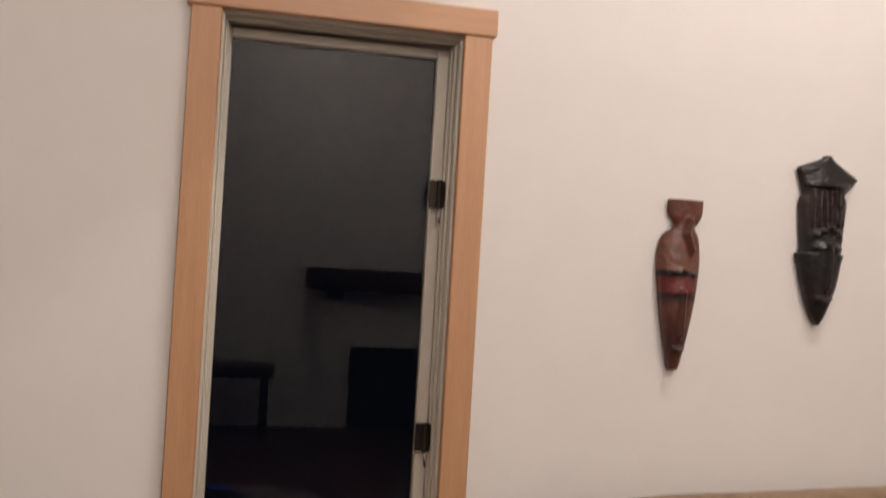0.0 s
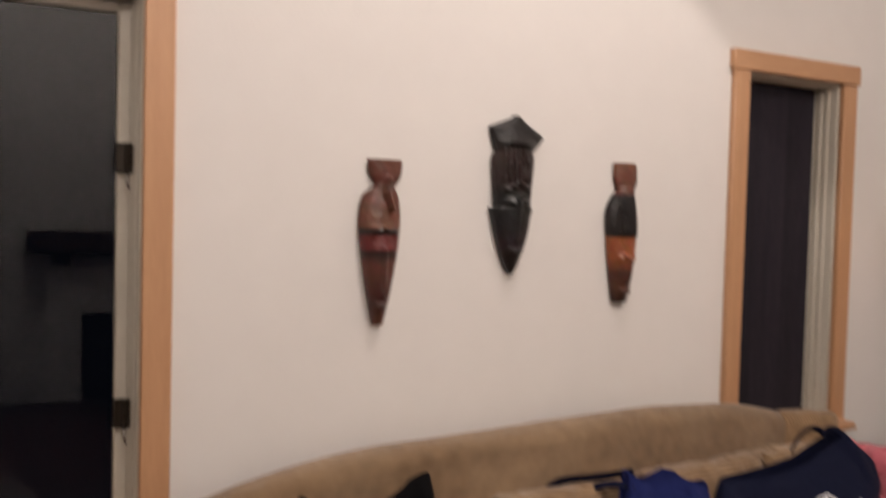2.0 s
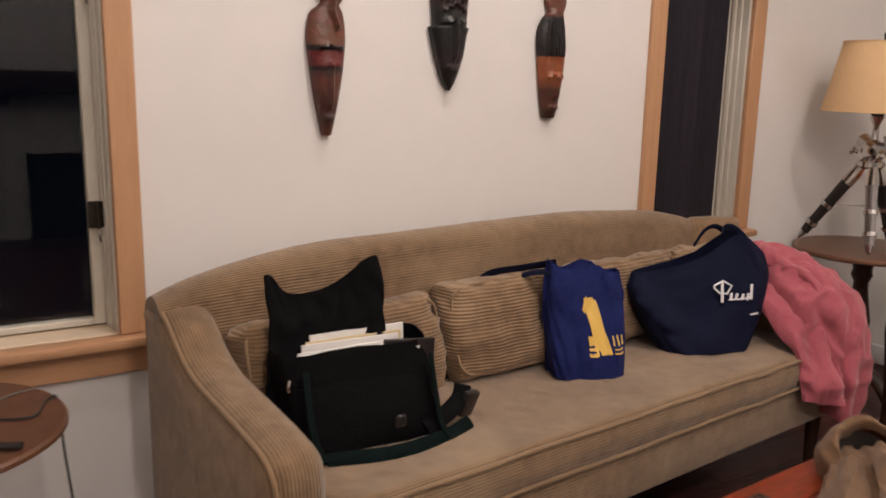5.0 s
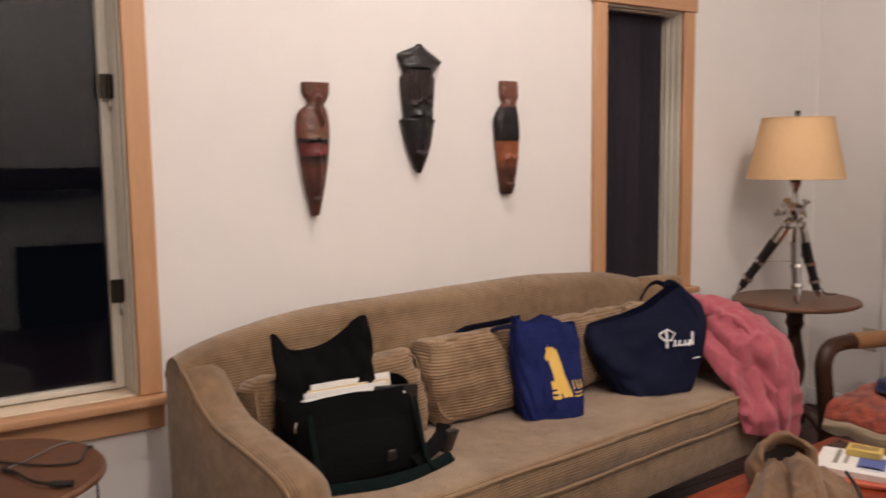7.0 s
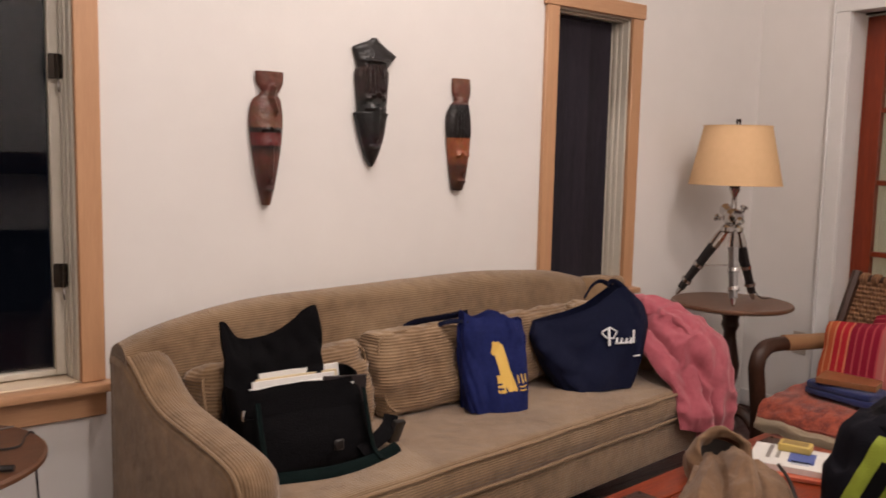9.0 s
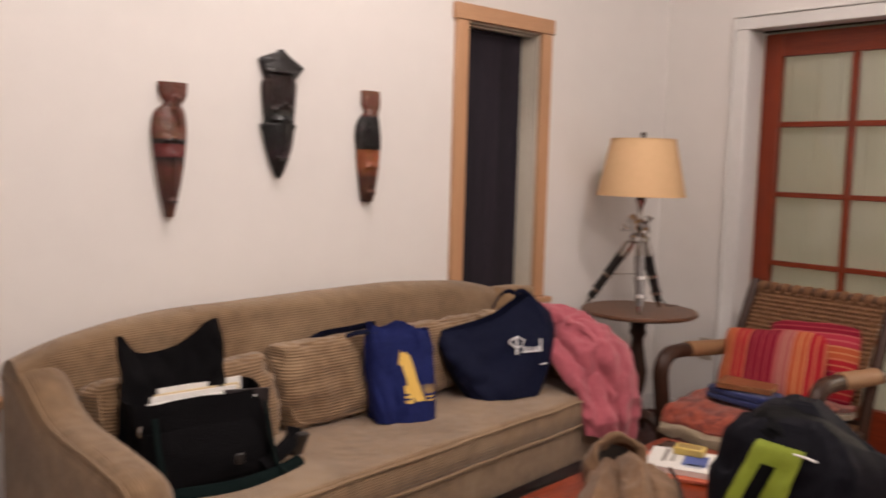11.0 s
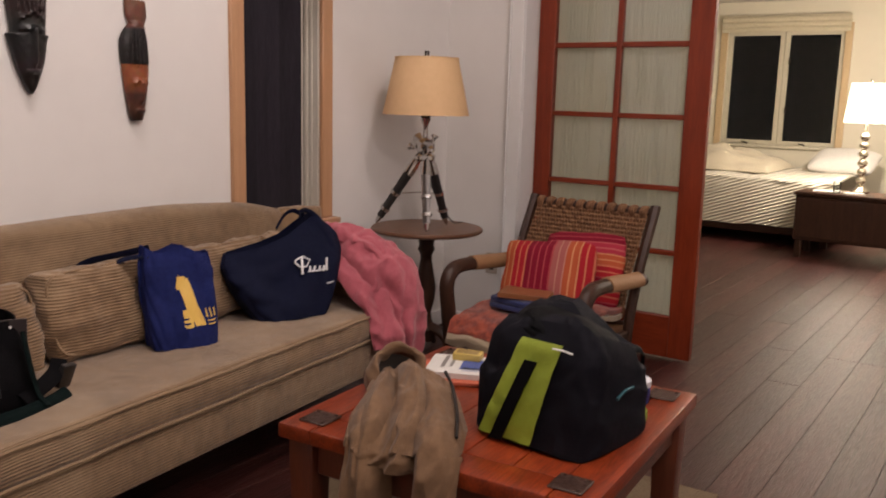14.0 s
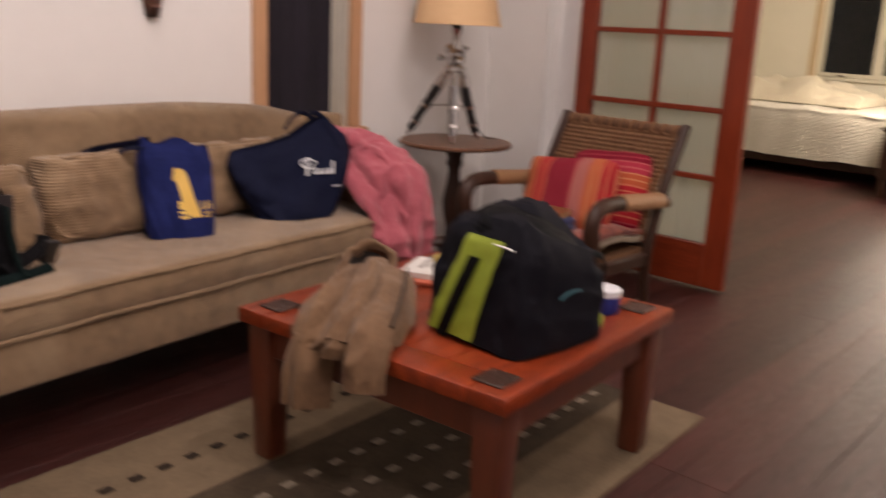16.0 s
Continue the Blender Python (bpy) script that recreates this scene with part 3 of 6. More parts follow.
# ---- the sofa ----
def sofa():
    s = thing("sofa", "long tan corduroy sofa with a gently arched back", "sofa", (0.095, -0.112, 0), 6.0)
    L, front = 1.085, -0.70

    def top(x):
        u = x / L
        return 0.888 - 0.010 * u * u - 0.080 * abs(u) ** 5 - (0.035 * u * u if u > 0 else 0)
    part("base", box(-L + 0.02, L - 0.02, front + 0.012, -0.02, 0.22, 0.362, 0.015, 3), M_CORD, s, "tan corduroy front rail")
    bm = bmesh.new()
    n, prof = 56, 16
    rings = []
    for i in range(n + 1):
        x = -L + 2 * L * i / n
        h, r = top(x), 0.055
        ring = [(x, -0.02, 0.22), (x, -0.015, h - 0.06)]
        for k in range(prof + 1):
            a = math.pi * k / prof
            ring.append((x, -0.015 - r + r * math.cos(a), h - r + r * math.sin(a)))
        for k in range(1, 9):
            f = k / 8
            ring.append((x, -0.125 - 0.055 * f + 0.012 * math.sin(f * math.pi), h - r - (h - r - 0.36) * f))
        ring.append((x, -0.18, 0.22))
        rings.append([bm.verts.new(Vector(p) + Vector((0, 1, 0.6)) * (0.006 * noise.noise(Vector((p[0] * 4, p[1] * 6, p[2] * 5))) + 0.002 * noise.noise(Vector((p[0] * 15, p[1] * 12, p[2] * 15))))) for p in ring])
    for a, b in zip(rings, rings[1:]):
        for k in range(len(a) - 1):
            bm.faces.new((a[k], a[k + 1], b[k + 1], b[k]))
        bm.faces.new((a[-1], a[0], b[0], b[-1]))
    bm.faces.new(rings[0])
    bm.faces.new(rings[-1][::-1])
    bmesh.ops.recalc_face_normals(bm, faces=bm.faces)
    part("backrest", bm, M_CORD, s, "arched tan corduroy back with worn nap")
    # arms: scooped from the back down to the front
    arm_top = [(-0.0, 0.782), (-0.05, 0.790), (-0.11, 0.782), (-0.17, 0.748), (-0.225, 0.708), (-0.28, 0.680), (-0.345, 0.664), (-0.47, 0.648), (-0.60, 0.628), (-0.66, 0.610), (-0.690, 0.578), (-0.70, 0.53)]
    curve = curve_pts([(0, y, z) for y, z in arm_top], 44)
    for sx in (-1, 1):
        out = [(p.y, p.z) for p in curve] + [(front, 0.22), (0.0, 0.22)]
        x0, x1 = (-L - 0.005, -L + 0.132) if sx < 0 else (L - 0.140, L + 0.005)
        arm = part("arm", prism(out, x0, x1, "yz", 0.052, 6), M_CORD_ARM, s, "scooped tan corduroy arm")
        for xx in ((x0 + 0.012,) if sx < 0 else (x1 - 0.012,)):
            part("piping", tube([(xx, p.y, p.z - 0.012) for p in curve[2:]] + [(xx, front + 0.009, 0.4), (xx, front + 0.009, 0.24)], 0.0055, 6), M_PIPE, arm)
    # one long seat cushion
    bm = pillow(2 * L - 0.255, 0.118, 0.53, 0.06, 2.0, 0.007, 31, 0.012)
    moved(bm, pose(0, front + 0.262, 0.418, 90, 0, 0))
    seat = part("seat_cushion", bm, M_CORD, s, "long tan corduroy seat cushion, worn at the front")
    for z in (0.371, 0.464):
        part("piping", tube([(-L + 0.14 + (2 * L - 0.28) * i / 40, front - 0.001 + 0.010 * (abs(i - 20) / 20) ** 6, z + 0.004 * noise.noise(Vector((i * 0.5, z, 0)))) for i in range(41)], 0.0055, 6), M_PIPE, seat)
    # loose back cushions
    for k, (cx_, w, h, tilt, sd) in enumerate(((-0.635, 0.60, 0.275, 14, 1.0), (-0.085, 0.47, 0.28, 15, 5.0), (0.42, 0.50, 0.27, 15, 9.0), (0.80, 0.26, 0.26, 13, 13.0))):
        bm = pillow(w, 0.145, h, 0.38, sd, 0.012, 25, 0.034)
        moved(bm, pose(cx_, (-0.200, -0.225, -0.225, -0.225)[k], (0.592, 0.610, 0.610, 0.610)[k], -tilt, 0, (1.5, -2, 1, -3)[k]))
        c = part("back_cushion", bm, M_CORD_LOOSE, s, "plump tan corduroy back cushion")
        # welt round the front face
        rim = []
        for i in range(48):
            a = 2 * math.pi * i / 47
            ex, ez = (math.copysign(abs(f) ** 0.28, f) for f in (math.cos(a), math.sin(a)))
            rim.append((ex * (w / 2 - 0.010), -0.050 + 0.004 * math.sin(5 * a + sd), ez * (h / 2 - 0.012)))
        part("piping", moved(tube(rim, 0.0045, 6), pose(cx_, (-0.200, -0.225, -0.225, -0.225)[k], (0.592, 0.610, 0.610, 0.610)[k], -tilt, 0, (1.5, -2, 1, -3)[k])), M_PIPE, c)
    wing = pillow(0.20, 0.11, 0.36, 0.35, 21.0, 0.006, 15, 0.012)
    part("wing", moved(wing, pose(L - 0.070, -0.150, 0.640, -8, 0, -38)), M_CORD_ARM, s, "padded wing between back and arm")
    for sx in (-L + 0.07, L - 0.07):
        for sy in (-0.06, front + 0.08):
            part("foot", lathe([(0.0, 0), (0.016, 0), (0.022, 0.10), (0.028, 0.222), (0, 0.222)], 12), M_DARKWOOD, s).location = (sx, sy, 0)
    return s


sofa()


# ---- three carved masks: plain carved shapes ----
def carved(name, outline, depth, material, label, at, marks=()):
    """A carved wooden wall piece: outline as (height, half width left, half width right), bulging to depth.
    marks are raised or cut strokes: points (x, z), width, height."""
    bm = bmesh.new()
    rings = []
    m = 44
    segs = [(Vector(p), Vector(q), w, h) for pts, w, h in marks for p, q in zip(pts, pts[1:])]
    for z, a, b in outline:
        ring = []
        for k in range(m + 1):
            u = k / m
            x = (-a + (a + b) * u) * 1.20
            rise = depth(z) * 0.82 * math.sin(math.pi * u) ** 0.42
            p = Vector((x, z))
            best = {}
            for s0, s1, w, h in segs:
                d = s1 - s0
                t = max(0.0, min(1.0, (p - s0).dot(d) / d.length_squared))
                e = (p - s0 - d * t).length / w
                if e < 2.2:
                    key = (w, h)
                    best[key] = max(best.get(key, 0.0), math.exp(-e * e * 1.6))
            rise += 1.7 * sum(h * g for (w, h), g in best.items()) * min(1.0, 4 * u, 4 * (1 - u))
            rise += 0.0008 * noise.noise(Vector((x * 60, z * 60, 1)))
            ring.append(bm.verts.new((x, -0.004 - max(rise, 0), z)))
        rings.append(ring)
    for p, q in zip(rings, rings[1:]):
        for k in range(m):
            bm.faces.new((p[k], p[k + 1], q[k + 1], q[k]))
        bm.faces.new((p[m], p[0], q[0], q[m]))
    bm.faces.new(rings[0])
    bm.faces.new(rings[-1][::-1])
    bmesh.ops.recalc_face_normals(bm, faces=bm.faces)
    return solid(name, bm, material, label, "mask", at, group="masks on the wall")


def refine(rows, n=40):
    pts = curve_pts([(a, b, z) for z, a, b in rows], n)
    return [(p.z, max(p.x, 0.002), max(p.y, 0.002)) for p in pts]


def bands(name, stops, lo, hi, rough=0.4):
    """Stained wood whose carved zones change colour up the piece."""
    m = mat(name, (0.2, 0.1, 0.05), rough, bump=0.35, bump_scale=55, spec=0.5)
    n, l = m.node_tree.nodes, m.node_tree.links
    co, sep, mr, rp, nz, mx = (n.new("ShaderNodeTexCoord"), n.new("ShaderNodeSeparateXYZ"), n.new("ShaderNodeMapRange"), n.new("ShaderNodeValToRGB"), n.new("ShaderNodeTexNoise"), n.new("ShaderNodeMix"))
    l.new(co.outputs["Object"], sep.inputs[0])
    l.new(sep.outputs[2], mr.inputs[0])
    mr.inputs[1].default_value, mr.inputs[2].default_value = lo, hi
    l.new(mr.outputs[0], rp.inputs[0])
    while len(rp.color_ramp.elements) < len(stops):
        rp.color_ramp.elements.new(1.0)
    for e, (p, c) in zip(rp.color_ramp.elements, stops):
        e.position, e.color = p, (*c, 1)
    nz.inputs["Scale"].default_value = 40
    l.new(co.outputs["Object"], nz.inputs["Vector"])
    mx.data_type, mx.blend_type = "RGBA", "MULTIPLY"
    mx.inputs[0].default_value = 0.6
    l.new(rp.outputs[0], mx.inputs[6])
    l.new(nz.outputs["Color"], mx.inputs[7])
    l.new(mx.outputs[2], n["Principled BSDF"].inputs["Base Color"])
    return m


RB, DK, OR, RD = (0.15, 0.044, 0.026), (0.012, 0.008, 0.008), (0.36, 0.105, 0.036), (0.17, 0.022, 0.022)
M_MASK_A = bands("mask_red_brown", [(0, (0.15, 0.05, 0.03)), (0.12, (0.07, 0.02, 0.016)), (0.36, (0.15, 0.042, 0.026)), (0.44, DK), (0.455, RD), (0.54, RD), (0.55, DK), (0.575, DK), (0.59, (0.19, 0.07, 0.036)), (0.80, RB), (0.83, (0.11, 0.04, 0.025)), (0.87, RB), (1, RB)], 0, 0.44)
M_MASK_B = bands("mask_black", [(0, DK), (0.12, DK), (0.20, (0.035, 0.020, 0.024)), (0.30, (0.012, 0.011, 0.013)), (0.50, (0.012, 0.013, 0.013)), (0.58, (0.030, 0.014, 0.013)), (0.78, (0.034, 0.017, 0.015)), (0.80, DK), (1, (0.010, 0.008, 0.009))], 0, 0.455, 0.36)
M_MASK_C = bands("mask_orange_brown", [(0, (0.03, 0.015, 0.012)), (0.10, (0.12, 0.040, 0.022)), (0.22, (0.09, 0.03, 0.018)), (0.26, (0.26, 0.07, 0.03)), (0.33, OR), (0.47, OR), (0.475, DK), (0.76, (0.022, 0.018, 0.018)), (0.79, RB), (1, (0.24, 0.10, 0.06))], 0, 0.43)

carved("carved_mask", refine([(0.0, 0.012, 0.012), (0.02, 0.016, 0.016), (0.10, 0.030, 0.030), (0.20, 0.043, 0.044), (0.28, 0.050, 0.050), (0.34, 0.042, 0.046), (0.366, 0.018, 0.036), (0.378, 0.014, 0.042), (0.395, 0.024, 0.050), (0.41, 0.029, 0.053), (0.436, 0.030, 0.054), (0.44, 0.030, 0.054)], 110),
       lambda z: 0.022 + 0.030 * math.sin(min(1, z / 0.36) * math.pi) ** 0.8, M_MASK_A,
       "long narrow red-brown carved wooden wall mask", (-0.398, -0.004, 1.146),
       [([(-0.042, 0.245), (0, 0.256), (0.042, 0.245)], 0.0066, 0.0078), ([(-0.040, 0.205), (0, 0.203), (0.040, 0.205)], 0.0044, 0.0052),
        ([(0, 0.20), (0, 0.14), (0, 0.09)], 0.0088, 0.0104), ([(-0.014, 0.055), (0, 0.057), (0.014, 0.055)], 0.0066, 0.0078),
        ([(0.02, 0.385), (0.012, 0.35), (0.024, 0.31)], 0.0110, 0.0130)])
carved("carved_mask", refine([(0.0, 0.004, 0.004), (0.03, 0.020, 0.020), (0.10, 0.042, 0.042), (0.165, 0.056, 0.052), (0.19, 0.062, 0.058), (0.20, 0.050, 0.050), (0.27, 0.055, 0.055), (0.33, 0.058, 0.060), (0.350, 0.050, 0.055), (0.362, 0.052, 0.062), (0.392, 0.060, 0.084), (0.400, 0.062, 0.086), (0.418, 0.066, 0.062), (0.428, 0.052, 0.048), (0.448, 0.008, 0.024), (0.456, 0.002, 0.016)], 120),
       lambda z: 0.020 + 0.035 * math.sin(min(1, z / 0.44) * math.pi) ** 0.7, M_MASK_B,
       "black carved wooden wall mask with a pointed crown", (0.014, -0.004, 1.277),
       [([(-0.045, 0.205), (0, 0.212), (0.045, 0.205)], 0.0077, 0.0091), ([(-0.05, 0.235), (0, 0.262), (0.05, 0.235)], 0.0066, 0.0078),
        ([(0, 0.20), (0, 0.14), (0, 0.10)], 0.0099, 0.0117), ([(-0.02, 0.07), (0, 0.075), (0.02, 0.07)], 0.0077, 0.0091),
        ([(-0.06, 0.375), (0, 0.372), (0.06, 0.375)], 0.0077, 0.0091),
        *[([(-0.045 + 0.015 * k, 0.27), (-0.045 + 0.015 * k, 0.31), (-0.042 + 0.014 * k, 0.36)], 0.0050, 0.0059) for k in range(7)]])
carved("carved_mask", refine([(0.0, 0.018, 0.016), (0.012, 0.024, 0.024), (0.10, 0.036, 0.036), (0.20, 0.046, 0.045), (0.28, 0.050, 0.046), (0.325, 0.034, 0.040), (0.345, 0.018, 0.038), (0.36, 0.020, 0.044), (0.38, 0.026, 0.048), (0.425, 0.028, 0.045), (0.43, 0.027, 0.042)], 110),
       lambda z: 0.024 + 0.030 * math.sin(min(1, z / 0.36) * math.pi) ** 0.8, M_MASK_C,
       "orange and black carved wooden wall mask", (0.416, -0.004, 1.188),
       [([(-0.03, 0.135), (-0.012, 0.145), (0.0, 0.13)], 0.0066, 0.0078), ([(0.006, 0.13), (0.018, 0.145), (0.032, 0.135)], 0.0066, 0.0078),
        ([(0.002, 0.14), (0.002, 0.09), (0.002, 0.07)], 0.0088, 0.0104), ([(-0.014, 0.035), (0.002, 0.038), (0.016, 0.035)], 0.0077, 0.0091),
        *[([(-0.036 + 0.014 * k, 0.205), (-0.034 + 0.013 * k, 0.27), (-0.022 + 0.009 * k, 0.33)], 0.0055, 0.0065) for k in range(6)]])


# ---- round table with the tripod lamp ----
def round_table(at, r, h, label, foot=True):
    t = thing("round_table", label, "table", at)
    part("tabletop", lathe([(0, h - 0.022), (r - 0.012, h - 0.022), (r, h - 0.015), (r, h - 0.006), (r - 0.006, h), (0, h)], 56), M_BROWN, t, "round brown wooden top")
    part("pedestal", lathe([(0.0, 0.10), (0.052, 0.10), (0.060, 0.16), (0.036, 0.20), (0.030, 0.24), (0.046, 0.31), (0.052, 0.37), (0.040, 0.44), (0.030, 0.50), (0.028, 0.53), (0.042, 0.56), (0.036, 0.585), (0.050, h - 0.035), (0.12, h - 0.022), (0, h - 0.022)], 24), M_DARKWOOD, t, "dark turned pedestal")
    for k in range(3):
        a = radians(120 * k + 25)
        pts = [(0.03 * math.cos(a), 0.03 * math.sin(a), 0.17), (0.12 * math.cos(a), 0.12 * math.sin(a), 0.15), (0.20 * math.cos(a), 0.20 * math.sin(a), 0.06), (0.26 * math.cos(a), 0.26 * math.sin(a), 0.022)]
        part("foot", tube(curve_pts(pts, 12), [0.030 - 0.001 * i for i in range(13)], 8, None, 0.8), M_DARKWOOD, t)
    return t


round_table((1.826, -0.330, 0), 0.275, 0.672, "round brown pedestal table holding a tripod lamp")


def tripod_lamp(at, turn):
    t = thing("table_lamp", "chrome tripod table lamp with a parchment shade", "lamp", at, turn)
    bm = lathe([(0.205, 0.545), (0.2055, 0.550), (0.150, 0.808), (0.1495, 0.812)], 48)
    bmesh.ops.solidify(bm, geom=bm.faces[:], thickness=0.002)
    sh = part("shade", bm, M_SHADE, t, "unlit tapered parchment shade")
    for r, z in ((0.2052, 0.547), (0.1502, 0.810)):
        part("rim_wire", tube([(r * math.cos(2 * math.pi * k / 40), r * math.sin(2 * math.pi * k / 40), z) for k in range(41)], 0.0028, 6), M_SHADE, sh)
    sp = tube([(-0.1495, 0, 0.808), (0.1495, 0, 0.808)], 0.002, 6)
    tube([(0, -0.1495, 0.808), (0, 0.1495, 0.808)], 0.002, 6, sp)
    part("spider", sp, M_CHROME, sh)
    for k in (-0.010, 0.010):
        part("finial", moved(lathe([(0, 0.80), (0.004, 0.80), (0.004, 0.828), (0.006, 0.831), (0.005, 0.842), (0, 0.844)], 12), pose(k * 0.7, -k * 0.7, 0)), M_BRONZE, t)
    part("socket", lathe([(0, 0.525), (0.020, 0.525), (0.028, 0.545), (0.022, 0.60), (0.012, 0.65), (0.004, 0.80), (0, 0.80)], 16), M_BRONZE, t)
    part("neck", lathe([(0, 0.42), (0.020, 0.42), (0.013, 0.44), (0.012, 0.49), (0.016, 0.50), (0.024, 0.520), (0.026, 0.528), (0, 0.528)], 18), M_CHROME, t, "chrome neck")
    head = lathe([(0, -0.03), (0.034, -0.036), (0.044, -0.012), (0.044, 0.012), (0.034, 0.036), (0, 0.03)], 20)
    part("pan_head", moved(head, pose(0.0, 0, 0.395, 0, 90, 20)), M_CHROME, t, "chrome tripod pan head")
    k2 = lathe([(0, 0), (0.022, 0.002), (0.030, 0.02), (0.024, 0.045), (0.030, 0.070), (0, 0.074)], 16)
    part("clamp_knob", moved(k2, pose(-0.025, 0.0, 0.405, 20, -70, 0)), M_CHROME, t, "chrome clamp knob")
    for dx, dy, dz, ry, rz in ((0.045, 0.012, 0.372, 60, 30), (-0.02, -0.048, 0.385, 75, 250), (0.012, 0.036, 0.420, 20, 90)):
        part("wing_nut", moved(lathe([(0, 0), (0.009, 0.0), (0.009, 0.016), (0.018, 0.020), (0.018, 0.030), (0.007, 0.034), (0, 0.034)], 12), pose(dx, dy, dz, 0, ry, rz)), M_CHROME, t, "chrome wing nut")
    part("tilt_lever", tube(curve_pts([(-0.03, -0.02, 0.355), (-0.07, -0.035, 0.345), (-0.115, -0.045, 0.310)], 10), 0.005, 8), M_CHROME, t, "chrome tilt lever")
    part("collar", lathe([(0, 0.325), (0.036, 0.322), (0.050, 0.333), (0.050, 0.352), (0.034, 0.366), (0, 0.366)], 18), M_CHROME, t)
    for k in range(3):
        a = radians(120 * k)
        ca, sa = math.cos(a), math.sin(a)
        spread = (0.130, 0.115, 0.230)[k]

        def at_leg(f):
            return Vector((ca * (0.028 + spread * f), sa * (0.028 + spread * f), 0.345 - 0.338 * f))
        leg = part("leg", tube([at_leg(0.22), at_leg(0.90)], [0.026, 0.020], 8, None, 0.8), M_STEEL if k == 0 else M_BLACK, t, "bare steel tripod leg" if k == 0 else "black tripod leg")
        part("leg_bracket", tube([at_leg(0), at_leg(0.12), at_leg(0.25)], [0.018, 0.028, 0.030], 8, None, 0.75), M_CHROME, leg, "chrome bracket")
        for f in (0.52, 0.76):
            part("leg_band", tube([at_leg(f), at_leg(f + 0.045)], [0.0285, 0.027], 10, None, 0.8), M_CHROME, leg, "chrome clamp band")
        part("leg_tip", tube([at_leg(0.89), at_leg(0.95), at_leg(1.0)], [0.016, 0.012, 0.005], 8), M_CHROME, leg, "chrome tip")
        part("brace", tube([at_leg(0.55), (0, 0, 0.175)], 0.003, 6), M_CHROME, leg)
    part("cord", tube(curve_pts([(0.0, 0, 0.33), (-0.03, 0.04, 0.20), (-0.11, 0.11, 0.08), (-0.15, 0.17, 0.006), (-0.18, 0.22, 0.004)], 24), 0.003, 6), M_BLACK, t, "black lamp cord")
    return t


tripod_lamp((1.785, -0.338, 0.6725), 222)


# ---- coffee table, rug and what lies on them ----
def coffee_table():
    t = thing("coffee_table", "square reddish wooden coffee table with dark corner inlays", "table", (0.416, -1.612, 0), 4.2)
    w, h = 0.436, 0.452
    # top: outer frame boards and inner planks, each its own board
    fr = 0.105
    for k in range(2):
        s = 1 if k else -1
        part("frame_board", box(-w, w, s * (w - fr / 2) - fr / 2, s * (w - fr / 2) + fr / 2, h - 0.042, h, 0.006, 2), M_TABLE, t)
        part("frame_board", moved(box(-(w - fr) + 0.001, (w - fr) - 0.001, -fr / 2, fr / 2, h - 0.042, h - 0.0005, 0.006, 2), pose(s * (w - fr / 2), 0, 0, 0, 0, 90)), M_TABLE, t)
    n = 5
    pw = 2 * (w - fr) / n
    for k in range(n):
        y = -(w - fr) + pw * (k + 0.5)
        part("plank", box(-(w - fr) + 0.001, (w - fr) - 0.001, y - pw / 2 + 0.001, y + pw / 2 - 0.001, h - 0.036, h - 0.002, 0.004, 2), M_TABLE, t)
    for sx in (-1, 1):
        for sy in (-1, 1):
            i = part("inlay", box(sx * 0.356 - 0.042, sx * 0.356 + 0.042, sy * 0.356 - 0.042, sy * 0.356 + 0.042, h + 0.0005, h + 0.006, 0.003, 1), M_INLAY, t, "dark hammered corner inlay")
            for a in (-0.03, 0.03):
                for b in (-0.03, 0.03):
                    part("stud", lathe([(0.006, 0), (0.005, 0.003), (0, 0.004)], 8), M_INLAY, i).location = (sx * 0.356 + a, sy * 0.356 + b, h + 0.006)
            leg = box(-0.042, 0.042, -0.042, 0.042, 0.012, h - 0.043, 0.006, 2)
            for v in leg.verts:
                f = 0.74 + 0.26 * (v.co.z / h)
                v.co.x, v.co.y = v.co.x * f, v.co.y * f
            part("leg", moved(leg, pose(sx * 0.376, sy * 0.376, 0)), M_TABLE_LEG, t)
    for s in (-1, 1):
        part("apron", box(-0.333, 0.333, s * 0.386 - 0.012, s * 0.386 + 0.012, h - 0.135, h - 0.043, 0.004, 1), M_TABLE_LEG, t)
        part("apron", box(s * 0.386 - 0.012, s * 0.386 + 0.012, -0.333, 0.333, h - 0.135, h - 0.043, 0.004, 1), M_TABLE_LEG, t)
    return t


coffee_table()


